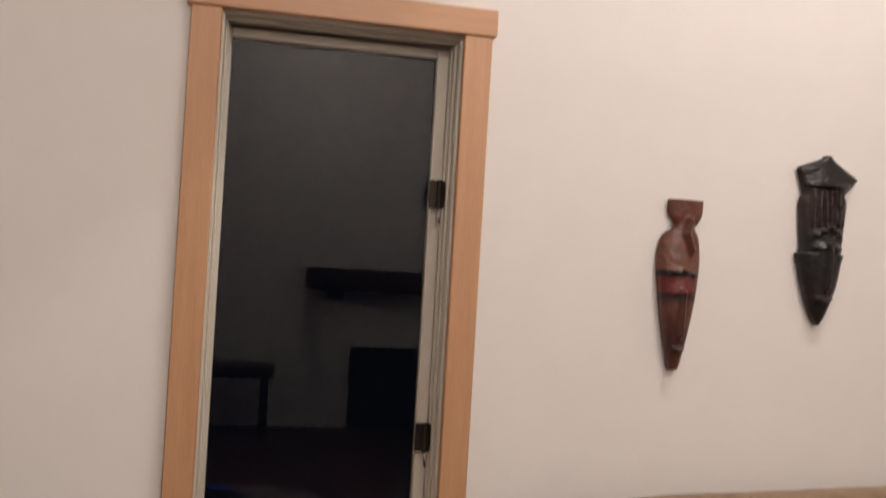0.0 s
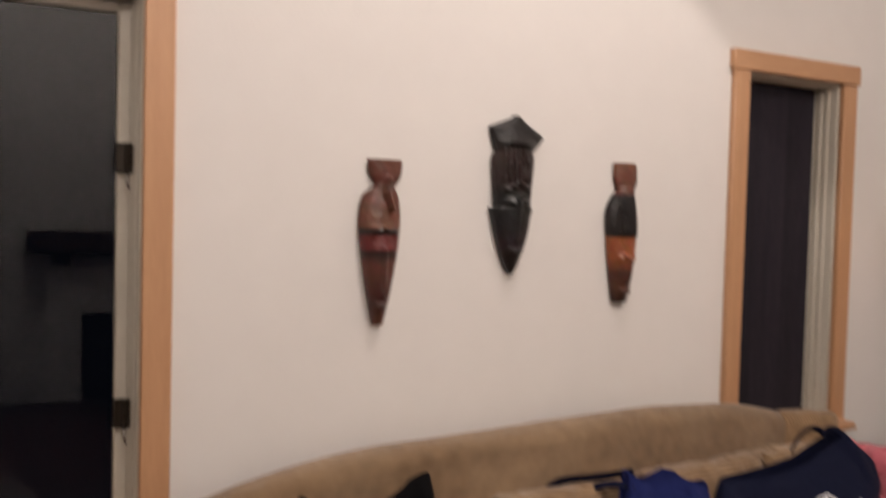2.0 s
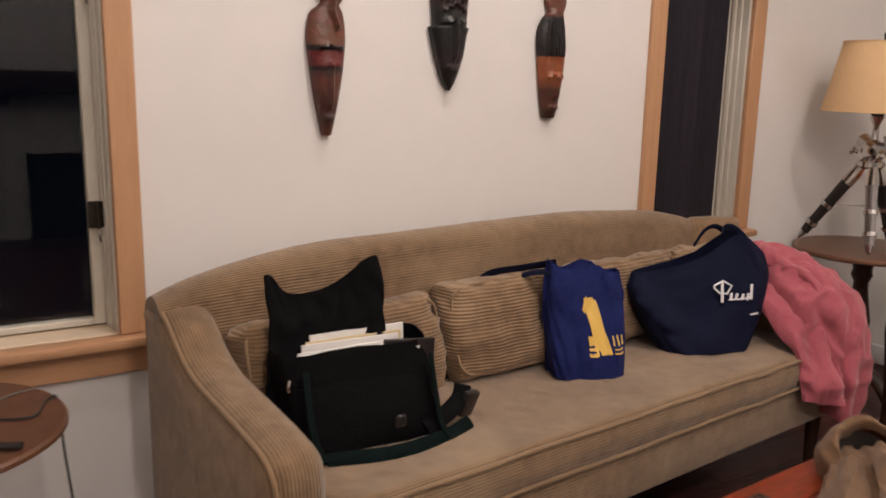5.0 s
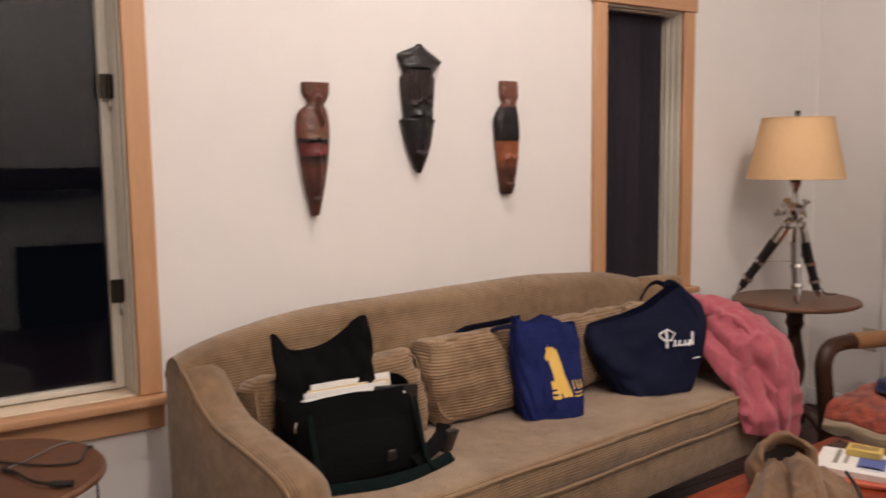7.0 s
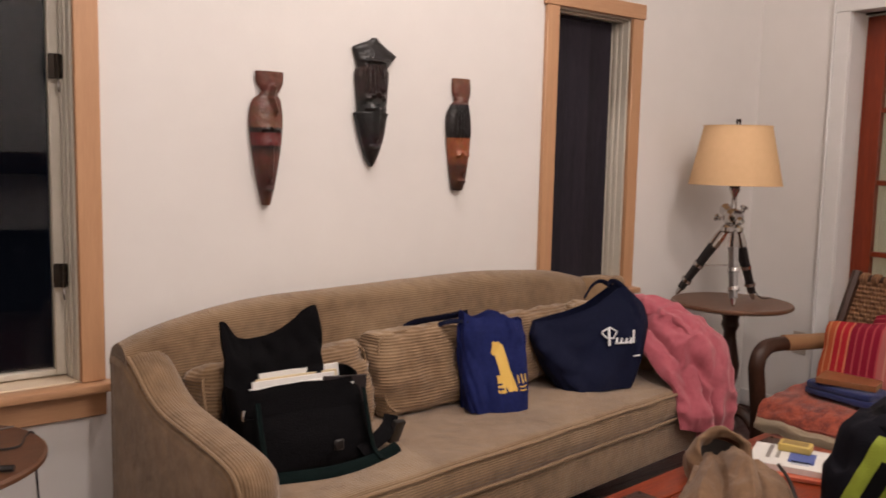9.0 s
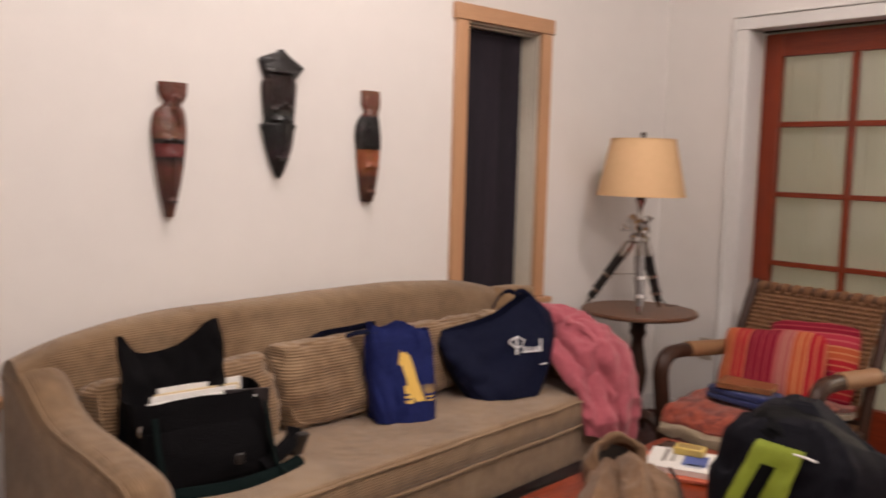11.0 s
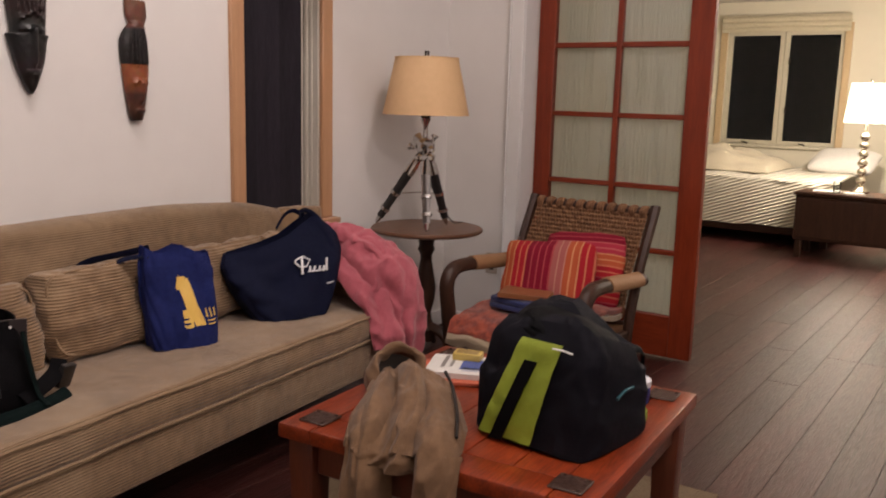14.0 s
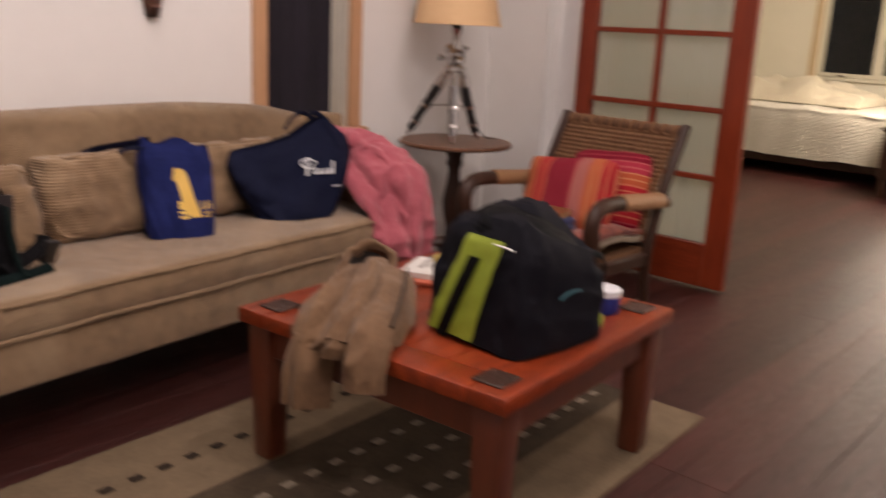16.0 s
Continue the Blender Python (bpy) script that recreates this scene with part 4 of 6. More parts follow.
def rug():
    r = thing("rug", "beige and olive wool rug with rows of woven squares", "rug", (0.18, -1.49, 0), 2.5)
    w, d = 1.98, 1.14
    edge = mat("rug_beige", (0.25, 0.182, 0.115), 0.95, (0.175, 0.128, 0.08), 12, amount=0.8, bump=0.9, bump_scale=260, spec=0.15)
    mid = mat("rug_olive", (0.095, 0.068, 0.044), 0.95, (0.060, 0.044, 0.029), 10, amount=0.8, bump=0.9, bump_scale=260, spec=0.15)
    dark = mat("rug_dark_square", (0.050, 0.036, 0.026), 0.95, bump=0.9, bump_scale=260, spec=0.1)
    light = mat("rug_light_square", (0.27, 0.22, 0.16), 0.95, bump=0.9, bump_scale=260)

    def pile(x0, x1, y0, y1, z):
        return sheet(lambda u, v: (x0 + (x1 - x0) * u, y0 + (y1 - y0) * v, z + 0.0012 * noise.noise(Vector((u * 40, v * 40, 2)))), 60, 20, 0.008)
    part("border", pile(-w / 2, w / 2, 0.20, d / 2, 0.010), edge, r, "beige border with dark squares")
    part("border", pile(-w / 2, w / 2, -d / 2, -0.30, 0.010), edge, r, "beige border with dark squares")
    part("field", pile(-w / 2, w / 2, -0.30, 0.20, 0.010), mid, r, "dark olive middle field")
    sq = box(-0.018, 0.018, -0.015, 0.015, 0.0, 0.004, 0.002, 1)
    sq2 = box(-0.018, 0.018, -0.015, 0.015, 0.0, 0.004, 0.002, 1)
    d_ob = part("woven_square", sq, dark, r, "dark woven square")
    l_ob = part("woven_square", sq2, light, r, "pale woven square")
    first = {d_ob: True, l_ob: True}
    for y, ob in ((0.375, d_ob), (0.065, l_ob), (-0.075, l_ob), (-0.215, l_ob)):
        for k in range(22):
            x = -0.92 + 0.086 * k
            if first.pop(ob, None):
                o = ob
            else:
                o = new("woven_square", ob.data)
                o.parent = r
                tagged(o, ob["label"])
            o.location = (x, y, 0.0105)
    return r


rug()


def jacket():
    m = mat("khaki_cloth", (0.195, 0.106, 0.050), 0.85, (0.115, 0.062, 0.030), 7, amount=0.7, bump=0.2, bump_scale=260, sheen=0.1)
    dark = mat("jacket_lining", (0.020, 0.014, 0.011), 0.9, bump=0.2)
    t = thing("jacket", "crumpled khaki hooded jacket draped over the table edge", "jacket")

    def crease(p, seed, size):
        """Sharp-edged cloth folds: ridged noise at two sizes."""
        a = 1 - 2.2 * abs(noise.noise(Vector((p[0] * size + seed, p[1] * size, p[2] * size * 0.7))))
        b = 1 - 2.2 * abs(noise.noise(Vector((p[0] * size * 2.3, p[1] * size * 2.3 + seed, p[2] * size * 1.6))))
        return 0.7 * a + 0.3 * b

    def cloth(spine, widths, lift, seed, folds, amp, nu=64, nv=44, thick=0.007):
        """A strip of cloth along a spine, with lengthwise folds that deepen where it hangs."""
        pts = curve_pts(spine, nu)
        side = Vector((-0.40, 1.0, 0)).normalized()

        def f(u, v):
            i = min(int(round(u * nu)), nu)
            d = (pts[min(i + 1, nu)] - pts[max(i - 1, 0)]).normalized()
            up = side.cross(d).normalized()
            if up.z < 0 and abs(d.z) < 0.7:
                up = -up
            if abs(d.z) >= 0.7:
                up = Vector((-1, -0.15, 0.2)).normalized()
            k = u * (len(widths) - 1)
            j = min(int(k), len(widths) - 2)
            w = widths[j] + (widths[j + 1] - widths[j]) * (k - j)
            q = v - 0.5
            fold = math.sin(v * folds * 2 * math.pi + seed + 1.6 * noise.noise(Vector((u * 2.5, v * 2, seed))))
            fold = math.copysign(abs(fold) ** 0.6, fold)
            p = pts[i] + side * (q * w)
            return p + up * (amp * (0.5 + 0.5 * u) * fold + 0.020 * crease((u * 0.16, v * w, 0.1 * u), seed, 17) + 0.002 * crease(p, seed, 15) - lift * (2 * abs(q)) ** 2.2)
        return sheet(f, nu, nv, thick)
    part("body", cloth([(0.38, -1.330, 0.520), (0.24, -1.435, 0.535), (0.11, -1.530, 0.525), (0.00, -1.590, 0.505), (-0.055, -1.615, 0.465), (-0.068, -1.62, 0.43)],
                       (0.20, 0.25, 0.29, 0.28, 0.25, 0.20), 0.045, 0.4, 2.2, 0.017), m, t, "khaki jacket body")
    part("sleeve", cloth([(0.30, -1.44, 0.545), (0.18, -1.545, 0.560), (0.06, -1.640, 0.545), (-0.035, -1.700, 0.520), (-0.085, -1.725, 0.465), (-0.098, -1.728, 0.385)],
                         (0.10, 0.125, 0.125, 0.115, 0.105, 0.100), 0.060, 2.1, 1.0, 0.009, 56, 26, 0.010), m, t, "khaki sleeve hanging down")
    part("sleeve", cloth([(0.24, -1.34, 0.535), (0.12, -1.415, 0.545), (0.02, -1.470, 0.525), (-0.055, -1.505, 0.480), (-0.098, -1.525, 0.40), (-0.110, -1.53, 0.285)],
                         (0.10, 0.115, 0.125, 0.125, 0.120, 0.115), 0.055, 5.2, 1.3, 0.012, 56, 26, 0.010), m, t, "khaki sleeve hanging down")
    part("placket", cloth([(0.29, -1.385, 0.560), (0.18, -1.475, 0.578), (0.07, -1.555, 0.562), (-0.015, -1.605, 0.530), (-0.07, -1.628, 0.480)],
                          (0.065, 0.075, 0.075, 0.065, 0.06), 0.030, 8.0, 0.8, 0.006, 48, 18, 0.008), m, t, "folded khaki front edge")

    # hood: a slumped ring of cloth, open towards the room, with a dark inside
    tilt = Matrix.Translation((0.330, -1.320, 0.510)) @ Matrix.Rotation(radians(36), 4, Vector((1, -0.8, 0)).normalized())

    def ring(u, v):
        a = 2 * math.pi * u
        prof = curve_pts([(0.104, 0, -0.062), (0.100, 0, -0.018), (0.090, 0, 0.014), (0.078, 0, 0.022), (0.070, 0, 0.014), (0.066, 0, -0.006)], 20)
        p = prof[min(int(round(v * 20)), 20)]
        e = 1 + 0.10 * math.sin(2 * a + 0.6) + 0.05 * math.sin(3 * a + 1)
        c = Vector((p.x * e * math.cos(a) * 0.86, p.x * e * math.sin(a), p.z + 0.012 * math.sin(3 * a + 0.5) * v))
        return tilt @ (c + Vector((0.5 * math.cos(a), 0.5 * math.sin(a), 0.6)) * 0.020 * crease(c, 3.0, 13))
    part("hood", sheet(ring, 60, 20, 0.006, True), m, t, "open khaki hood")
    part("lining", moved(lathe([(0, -0.045), (0.045, -0.042), (0.068, -0.014), (0.074, 0.002)], 28), tilt @ Matrix.Diagonal((0.86, 1, 1, 1))), dark, t, "dark lining")
    part("zip", tube(curve_pts([(0.30, -1.50, 0.560), (0.20, -1.590, 0.565), (0.09, -1.680, 0.545), (0.015, -1.730, 0.520)], 18), 0.0045, 6), dark, t, "dark zip")
    return t


jacket()


def backpack():
    grey = mat("charcoal_nylon", (0.010, 0.0095, 0.014), 0.7, (0.006, 0.006, 0.009), 6, bump=0.3, bump_scale=300, spec=0.08)
    black = mat("black_nylon", (0.003, 0.003, 0.004), 0.65, (0.002, 0.002, 0.003), 6, bump=0.3, bump_scale=300, spec=0.10)
    lime = mat("lime_nylon", (0.30, 0.38, 0.03), 0.55, (0.23, 0.29, 0.025), 7, bump=0.3, bump_scale=250)
    t = thing("backpack", "charcoal and black pack with a lime panel", "bag", (0.385, -1.835, 0.4575), -6)

    def shell(u, v):
        a = 2 * math.pi * u
        z = v * 0.318
        sq = 0.36
        cx, sy = math.cos(a), math.sin(a)
        ex = math.copysign(abs(cx) ** sq, cx)
        ey = math.copysign(abs(sy) ** sq, sy)
        taper = 1.0 - 0.14 * v - 0.55 * max(0, v - 0.80) ** 1.4 * 2.4
        bulge = 1 + 0.05 * math.sin(v * math.pi)
        x = ex * (0.185 if ex < 0 else 0.155) * taper * bulge + 0.02 * v
        y = ey * (0.165 if ey < 0 else 0.192) * taper * bulge
        right = 0.56 * x - 0.83 * y
        z *= 1 - 0.42 * max(0.0, min(1.0, (right - 0.02) / 0.19)) - 0.05 * max(0.0, min(1.0, (-right - 0.05) / 0.15))
        w = 0.012 * noise.noise(Vector((x * 11, y * 11, z * 11))) + 0.012 * (0.5 - abs(noise.noise(Vector((x * 16, y * 16 + 4, z * 13)))) * 1.6) + 0.004 * noise.noise(Vector((x * 34, y * 34, z * 30)))
        if v == 1:
            x, y = x * 0.55 - 0.02, y * 0.6
        return (x * (1 + w * 3), y * (1 + w * 3), z + w)
    bm = sheet(shell, 96, 40, 0, True)
    lo = [e for e in bm.edges if e.is_boundary]
    bmesh.ops.holes_fill(bm, edges=lo)
    body = part("body", bm, grey, t, "charcoal nylon body")

    def front(y, z, out=0.004):
        v = z / 0.315
        a = 1 - 0.14 * v - 0.55 * max(0, v - 0.80) ** 1.4 * 2.4
        return (-(0.185 * a * (1 + 0.05 * math.sin(v * math.pi))) + 0.02 * v - out, y, z)
    part("lime_panel", sheet(lambda u, v: front(0.144 - 0.158 * u - (0.098 - 0.040 * u) * v, 0.010 + 0.258 * v, 0.012 + 0.006 * noise.noise(Vector((u * 4, v * 6, 0)))), 14, 24, 0.003), lime, t, "lime green panel")
    part("handle_strap", sheet(lambda u, v: front(0.104 - 0.036 * u - 0.082 * v, 0.004 + 0.215 * v, 0.020), 6, 16, 0.004), black, t, "black webbing strap")
    part("top_flap", moved(blob(0.150, 0.135, 0.050, lambda d: 1 + 0.12 * noise.noise(d * 2.4) + 0.06 * noise.noise(d * 6), 32, 20), pose(0, 0, 0, 14, 12, 0)), black, t, "black top flap").location = (0.005, 0.010, 0.250)
    part("shoulder_flap", blob(0.05, 0.125, 0.11, lambda d: 1 + 0.10 * noise.noise(d * 3), 24, 16), grey, t, "charcoal padded back").location = (0.125, -0.02, 0.110)
    part("piping", tube(curve_pts([(-0.176, -0.055, 0.262), (-0.164, -0.080, 0.258), (-0.146, -0.102, 0.248)], 8), 0.0027, 6), M_WHITE, t, "white reflective piping")
    part("logo_bar", tube(curve_pts([(-0.06, -0.172, 0.135), (-0.03, -0.176, 0.15), (0.01, -0.176, 0.15)], 8), 0.004, 6), mat("teal_thread", (0.012, 0.08, 0.10), 0.6), t, "teal stitched bar")
    part("corner_patch", blob(0.04, 0.02, 0.035, lambda d: 1.0, 16, 10), lime, t, "lime green corner patch").location = (0.115, -0.140, 0.035)
    for s in (-0.10, 0.06):
        part("side_strap", tube(curve_pts([(0.10, s, 0.215), (0.175, s - 0.01, 0.19), (0.185, s, 0.09), (0.15, s, 0.02)], 14), 0.012, 8, None, 0.35), black, t, "black shoulder strap")
    return t


backpack()


def book(name, label, at, turn, w, d, h, cover, page=(0.78, 0.74, 0.66), bars=()):
    t = thing(name, label, "book", at, turn)
    c = mat(name + "_cover", cover, 0.35, bump=0.05)
    p = mat(name + "_pages", page, 0.85, tuple(x * 0.85 for x in page), 20, (1, 1, 60), 0.8)
    part("page_block", box(-w / 2 + 0.004, w / 2 - 0.003, -d / 2 + 0.003, d / 2 - 0.003, 0.002, h - 0.002), p, t, "pale page edges")
    part("back_cover", box(-w / 2, w / 2, -d / 2, d / 2, 0, 0.002, 0.0006, 1), c, t)
    part("front_cover", box(-w / 2, w / 2, -d / 2, d / 2, h - 0.002, h, 0.0006, 1), c, t)
    part("spine", box(-w / 2, -w / 2 + 0.003, -d / 2, d / 2, 0.002, h - 0.002, 0.0006, 1), c, t)
    for k, (x, y, bw, bd, colour) in enumerate(bars):
        part("cover_bar", box(x - bw / 2, x + bw / 2, y - bd / 2, y + bd / 2, h + 0.0002, h + 0.0010), mat(name + "_print", colour, 0.5), t)
    return t


book("magazine", "red-edged magazine lying on the coffee table", (0.590, -1.385, 0.4525), 28, 0.215, 0.28, 0.010, (0.62, 0.14, 0.07))
book("paperback", "white paperback with a blue picture on the cover", (0.600, -1.375, 0.463), 24, 0.185, 0.235, 0.018, (0.78, 0.76, 0.72), bars=((0.0, -0.02, 0.10, 0.07, (0.08, 0.12, 0.35)), (0.02, 0.07, 0.12, 0.012, (0.25, 0.22, 0.2)), (0.02, 0.045, 0.10, 0.010, (0.3, 0.28, 0.25)), (-0.05, -0.02, 0.03, 0.05, (0.5, 0.52, 0.6))))
bx = thing("small_box", "small yellow box lying on the books", "box", (0.655, -1.345, 0.4814), 20)
M_YEL = mat("yellow_card", (0.62, 0.45, 0.12), 0.5, bump=0.05)
part("carton", box(-0.028, 0.028, -0.045, 0.045, 0, 0.022, 0.002, 1), M_YEL, bx)
part("label_bar", box(-0.018, 0.018, -0.035, 0.035, 0.0221, 0.0228), mat("box_print", (0.30, 0.20, 0.06), 0.5), bx)
cup = thing("paper_cup", "white and blue round tub on the coffee table", "tub", (0.700, -1.890, 0.4525))
part("tub", lathe([(0, 0), (0.040, 0), (0.042, 0.004), (0.044, 0.052), (0.040, 0.056), (0, 0.056)], 28), mat("blue_card", (0.015, 0.035, 0.24), 0.4), cup, "blue tub side")
part("lid", lathe([(0.0455, 0.050), (0.0455, 0.066), (0.042, 0.070), (0, 0.070)], 28), mat("white_lid", (0.75, 0.76, 0.80), 0.4), cup, "white lid")


# ---- armchair ----
def armchair():
    t = thing("armchair", "low dark wooden armchair with woven rope back", "chair", (1.758, -1.043, 0), -2.8)
    rope = stripes(mat("woven_rope", (0.235, 0.115, 0.050), 0.8, (0.15, 0.07, 0.032), 25, amount=0.9, bump=0.6, bump_scale=120), (0, 1, 0), 0.012, 0.002, 0.25)
    tan = mat("tan_leather_wrap", (0.33, 0.17, 0.08), 0.6, (0.28, 0.15, 0.07), 10, bump=0.3, bump_scale=120)
    # local axes: front is -x, width along y
    wy = 0.315
    for s in (-1, 1):
        y = s * wy
        part("back_post", tube(curve_pts([(0.20, y, 0.0), (0.17, y, 0.28), (0.245, y, 0.55), (0.386, y, 0.840)], 16), 0.031, 8, None, 0.75), M_DARKWOOD, t)
        ya = s * 0.339
        arm = part("arm", tube(curve_pts([(0.245, ya, 0.535), (0.10, ya, 0.545), (-0.14, ya, 0.562), (-0.245, ya, 0.552), (-0.290, ya, 0.49), (-0.275, ya, 0.38), (-0.250, ya, 0.20), (-0.255, ya, 0.0)], 30), 0.033, 10, None, 0.75), M_DARKWOOD, t, "curved dark arm and front leg")
        part("arm_wrap", tube([(0.205, ya, 0.540), (0.10, ya, 0.546), (-0.02, ya, 0.556), (-0.10, ya, 0.562)], 0.037, 12, None, 0.75), tan, arm, "tan leather arm wrap")
        part("side_rail", box(-0.26, 0.19, ya * 0.93 - 0.015, ya * 0.93 + 0.015, 0.26, 0.315, 0.006, 1), M_DARKWOOD, t)
    part("front_rail", box(-0.285, -0.245, -0.33, 0.33, 0.25, 0.315, 0.006, 1), M_DARKWOOD, t)
    for zz, xx in ((0.33, 0.175), (0.815, 0.377)):
        part("back_rail", tube([(xx, -wy, zz), (xx, wy, zz)], 0.022, 10, None, 0.8), M_DARKWOOD, t)

    # woven back: rows of rope over the frame
    def back_x(z):
        return 0.175 + 0.202 * ((z - 0.33) / 0.485) ** 1.5
    for k in range(24):
        z = 0.370 + 0.0185 * k
        pts = [(back_x(z) + 0.007 * math.cos(i * math.pi + k * math.pi), -wy + 0.03 + (2 * wy - 0.06) * i / 24, z + 0.0015 * noise.noise(Vector((i, k, 0)))) for i in range(25)]
        part("rope_strand", tube(pts, 0.0118, 6), rope, t)
    for k in range(11):
        y = -wy + 0.045 + (2 * wy - 0.09) * k / 10
        loop = moved(tube([(0, -0.019, 0), (0, -0.012, 0.001), (0, 0.012, -0.001), (0, 0.019, 0)], [0.022, 0.028, 0.028, 0.022], 12), pose(0.377, y, 0.815, 0, 24, 3 * (k % 3 - 1)))
        part("rope_loop", loop, rope, t, "rope loop over the top rail")
    seat = sheet(lambda u, v: (-0.26 + 0.46 * u, -0.30 + 0.60 * v, 0.315 + 0.02 * u - 0.03 * math.sin(math.pi * u) * math.sin(math.pi * v) + 0.003 * math.sin(u * 120)), 60, 16, 0.02)
    part("seat", seat, rope, t, "woven rope seat")
    return t


armchair()
CR, MG, OG, SA, PK = (0.34, 0.012, 0.020), (0.19, 0.005, 0.020), (0.40, 0.080, 0.030), (0.33, 0.095, 0.085), (0.36, 0.026, 0.05)


def band_list(order):
    """Broad zones of colour, each cut by thin pale lines."""
    out, line = [], {CR: (0.50, 0.15, 0.08), MG: (0.34, 0.05, 0.06), OG: (0.52, 0.22, 0.10), SA: (0.42, 0.18, 0.14), PK: (0.46, 0.10, 0.10)}
    for k, c in enumerate(order):
        for j in range(2):
            p = (k + j / 2) / len(order)
            out.append((p, c))
            out.append((p + 0.38 / len(order), line[c]))
    return out


def cushion(name, label, w, h, seed, m, axis, order):
    bm = pillow(w, 0.12, h, 0.75, seed, 0.010)
    ob = link_mesh(name, bm, ramp_bands(name + "_cloth", axis, band_list(order), 0.85, w if axis == 0 else h))
    ob.matrix_basis = m
    return tagged(ob, label, "cushion", "striped cushions")


cushion("cushion", "orange, red and pink striped cushion leaning on the chair", 0.43, 0.34, 3, pose(1.800, -1.020, 0.520, -24, -3, -82), 0, [OG, CR, MG, MG, SA, OG, CR])
cushion("cushion", "red and magenta striped cushion behind another one", 0.40, 0.38, 8, pose(1.955, -1.110, 0.530, -24, -4, -88), 2, [MG, CR, MG, CR, OG, PK, MG])


def blanket():
    red = mat("red_throw", (0.42, 0.085, 0.040), 0.9, (0.13, 0.018, 0.014), 26, amount=1.5, bump=0.5, bump_scale=160, sheen=0.3)
    cream = mat("fleece_lining", (0.42, 0.33, 0.22), 0.95, (0.40, 0.31, 0.2), 20, bump=0.8, bump_scale=200, sheen=0.4)
    t = thing("blanket", "rumpled red patterned throw with fleece lining", "blanket", (1.758, -1.043, 0), -2.8)
    path = curve_pts([(0.16, 0, 0.392), (-0.02, 0, 0.385), (-0.19, 0, 0.370), (-0.285, 0, 0.345), (-0.325, 0, 0.300), (-0.312, 0, 0.262)], 30)

    def lay(dz, grow):
        def f(u, v):
            p = path[min(int(round(u * 30)), 30)]
            y = (v - 0.5) * 0.58
            return (p.x - grow * u * 0.02, y + 0.03 * u * noise.noise(Vector((u * 4, v * 3, 1))), p.z + dz + 0.026 * noise.noise(Vector((u * 3, v * 4, 6))) * (0.3 + u) + 0.010 * (1 - 2 * abs(noise.noise(Vector((u * 7, v * 6, 3))))) + 0.055 * math.exp(-((u - 0.25) / 0.25) ** 2 - ((v - 0.12) / 0.16) ** 2))
        return f
    part("throw", sheet(lay(0.0, 1.0), 30, 24, 0.018), red, t, "red patterned cloth")
    part("lining", sheet(lay(-0.026, 1.6), 30, 24, 0.022), cream, t, "cream fleece underside")
    return t


blanket()
fold = thing("folded_cloth", "folded dark blue cloth lying on the chair", "cloth", (1.640, -0.995, 0.392), 4)
M_NAVYC = mat("blue_knit", (0.014, 0.026, 0.13), 0.9, (0.009, 0.017, 0.09), 12, bump=0.6, bump_scale=260, sheen=0.2)
for k in range(2):
    part("fold", moved(pillow(0.30 - 0.02 * k, 0.16, 0.032, 0.2, 3.0 + k, 0.004), pose(0, 0, 0.018 + 0.026 * k, 0, 0, 80)), M_NAVYC, fold)
book("brown_book", "brown bound book lying on the folded cloth", (1.650, -1.000, 0.456), 14, 0.15, 0.22, 0.022, (0.26, 0.10, 0.04), (0.55, 0.38, 0.2))


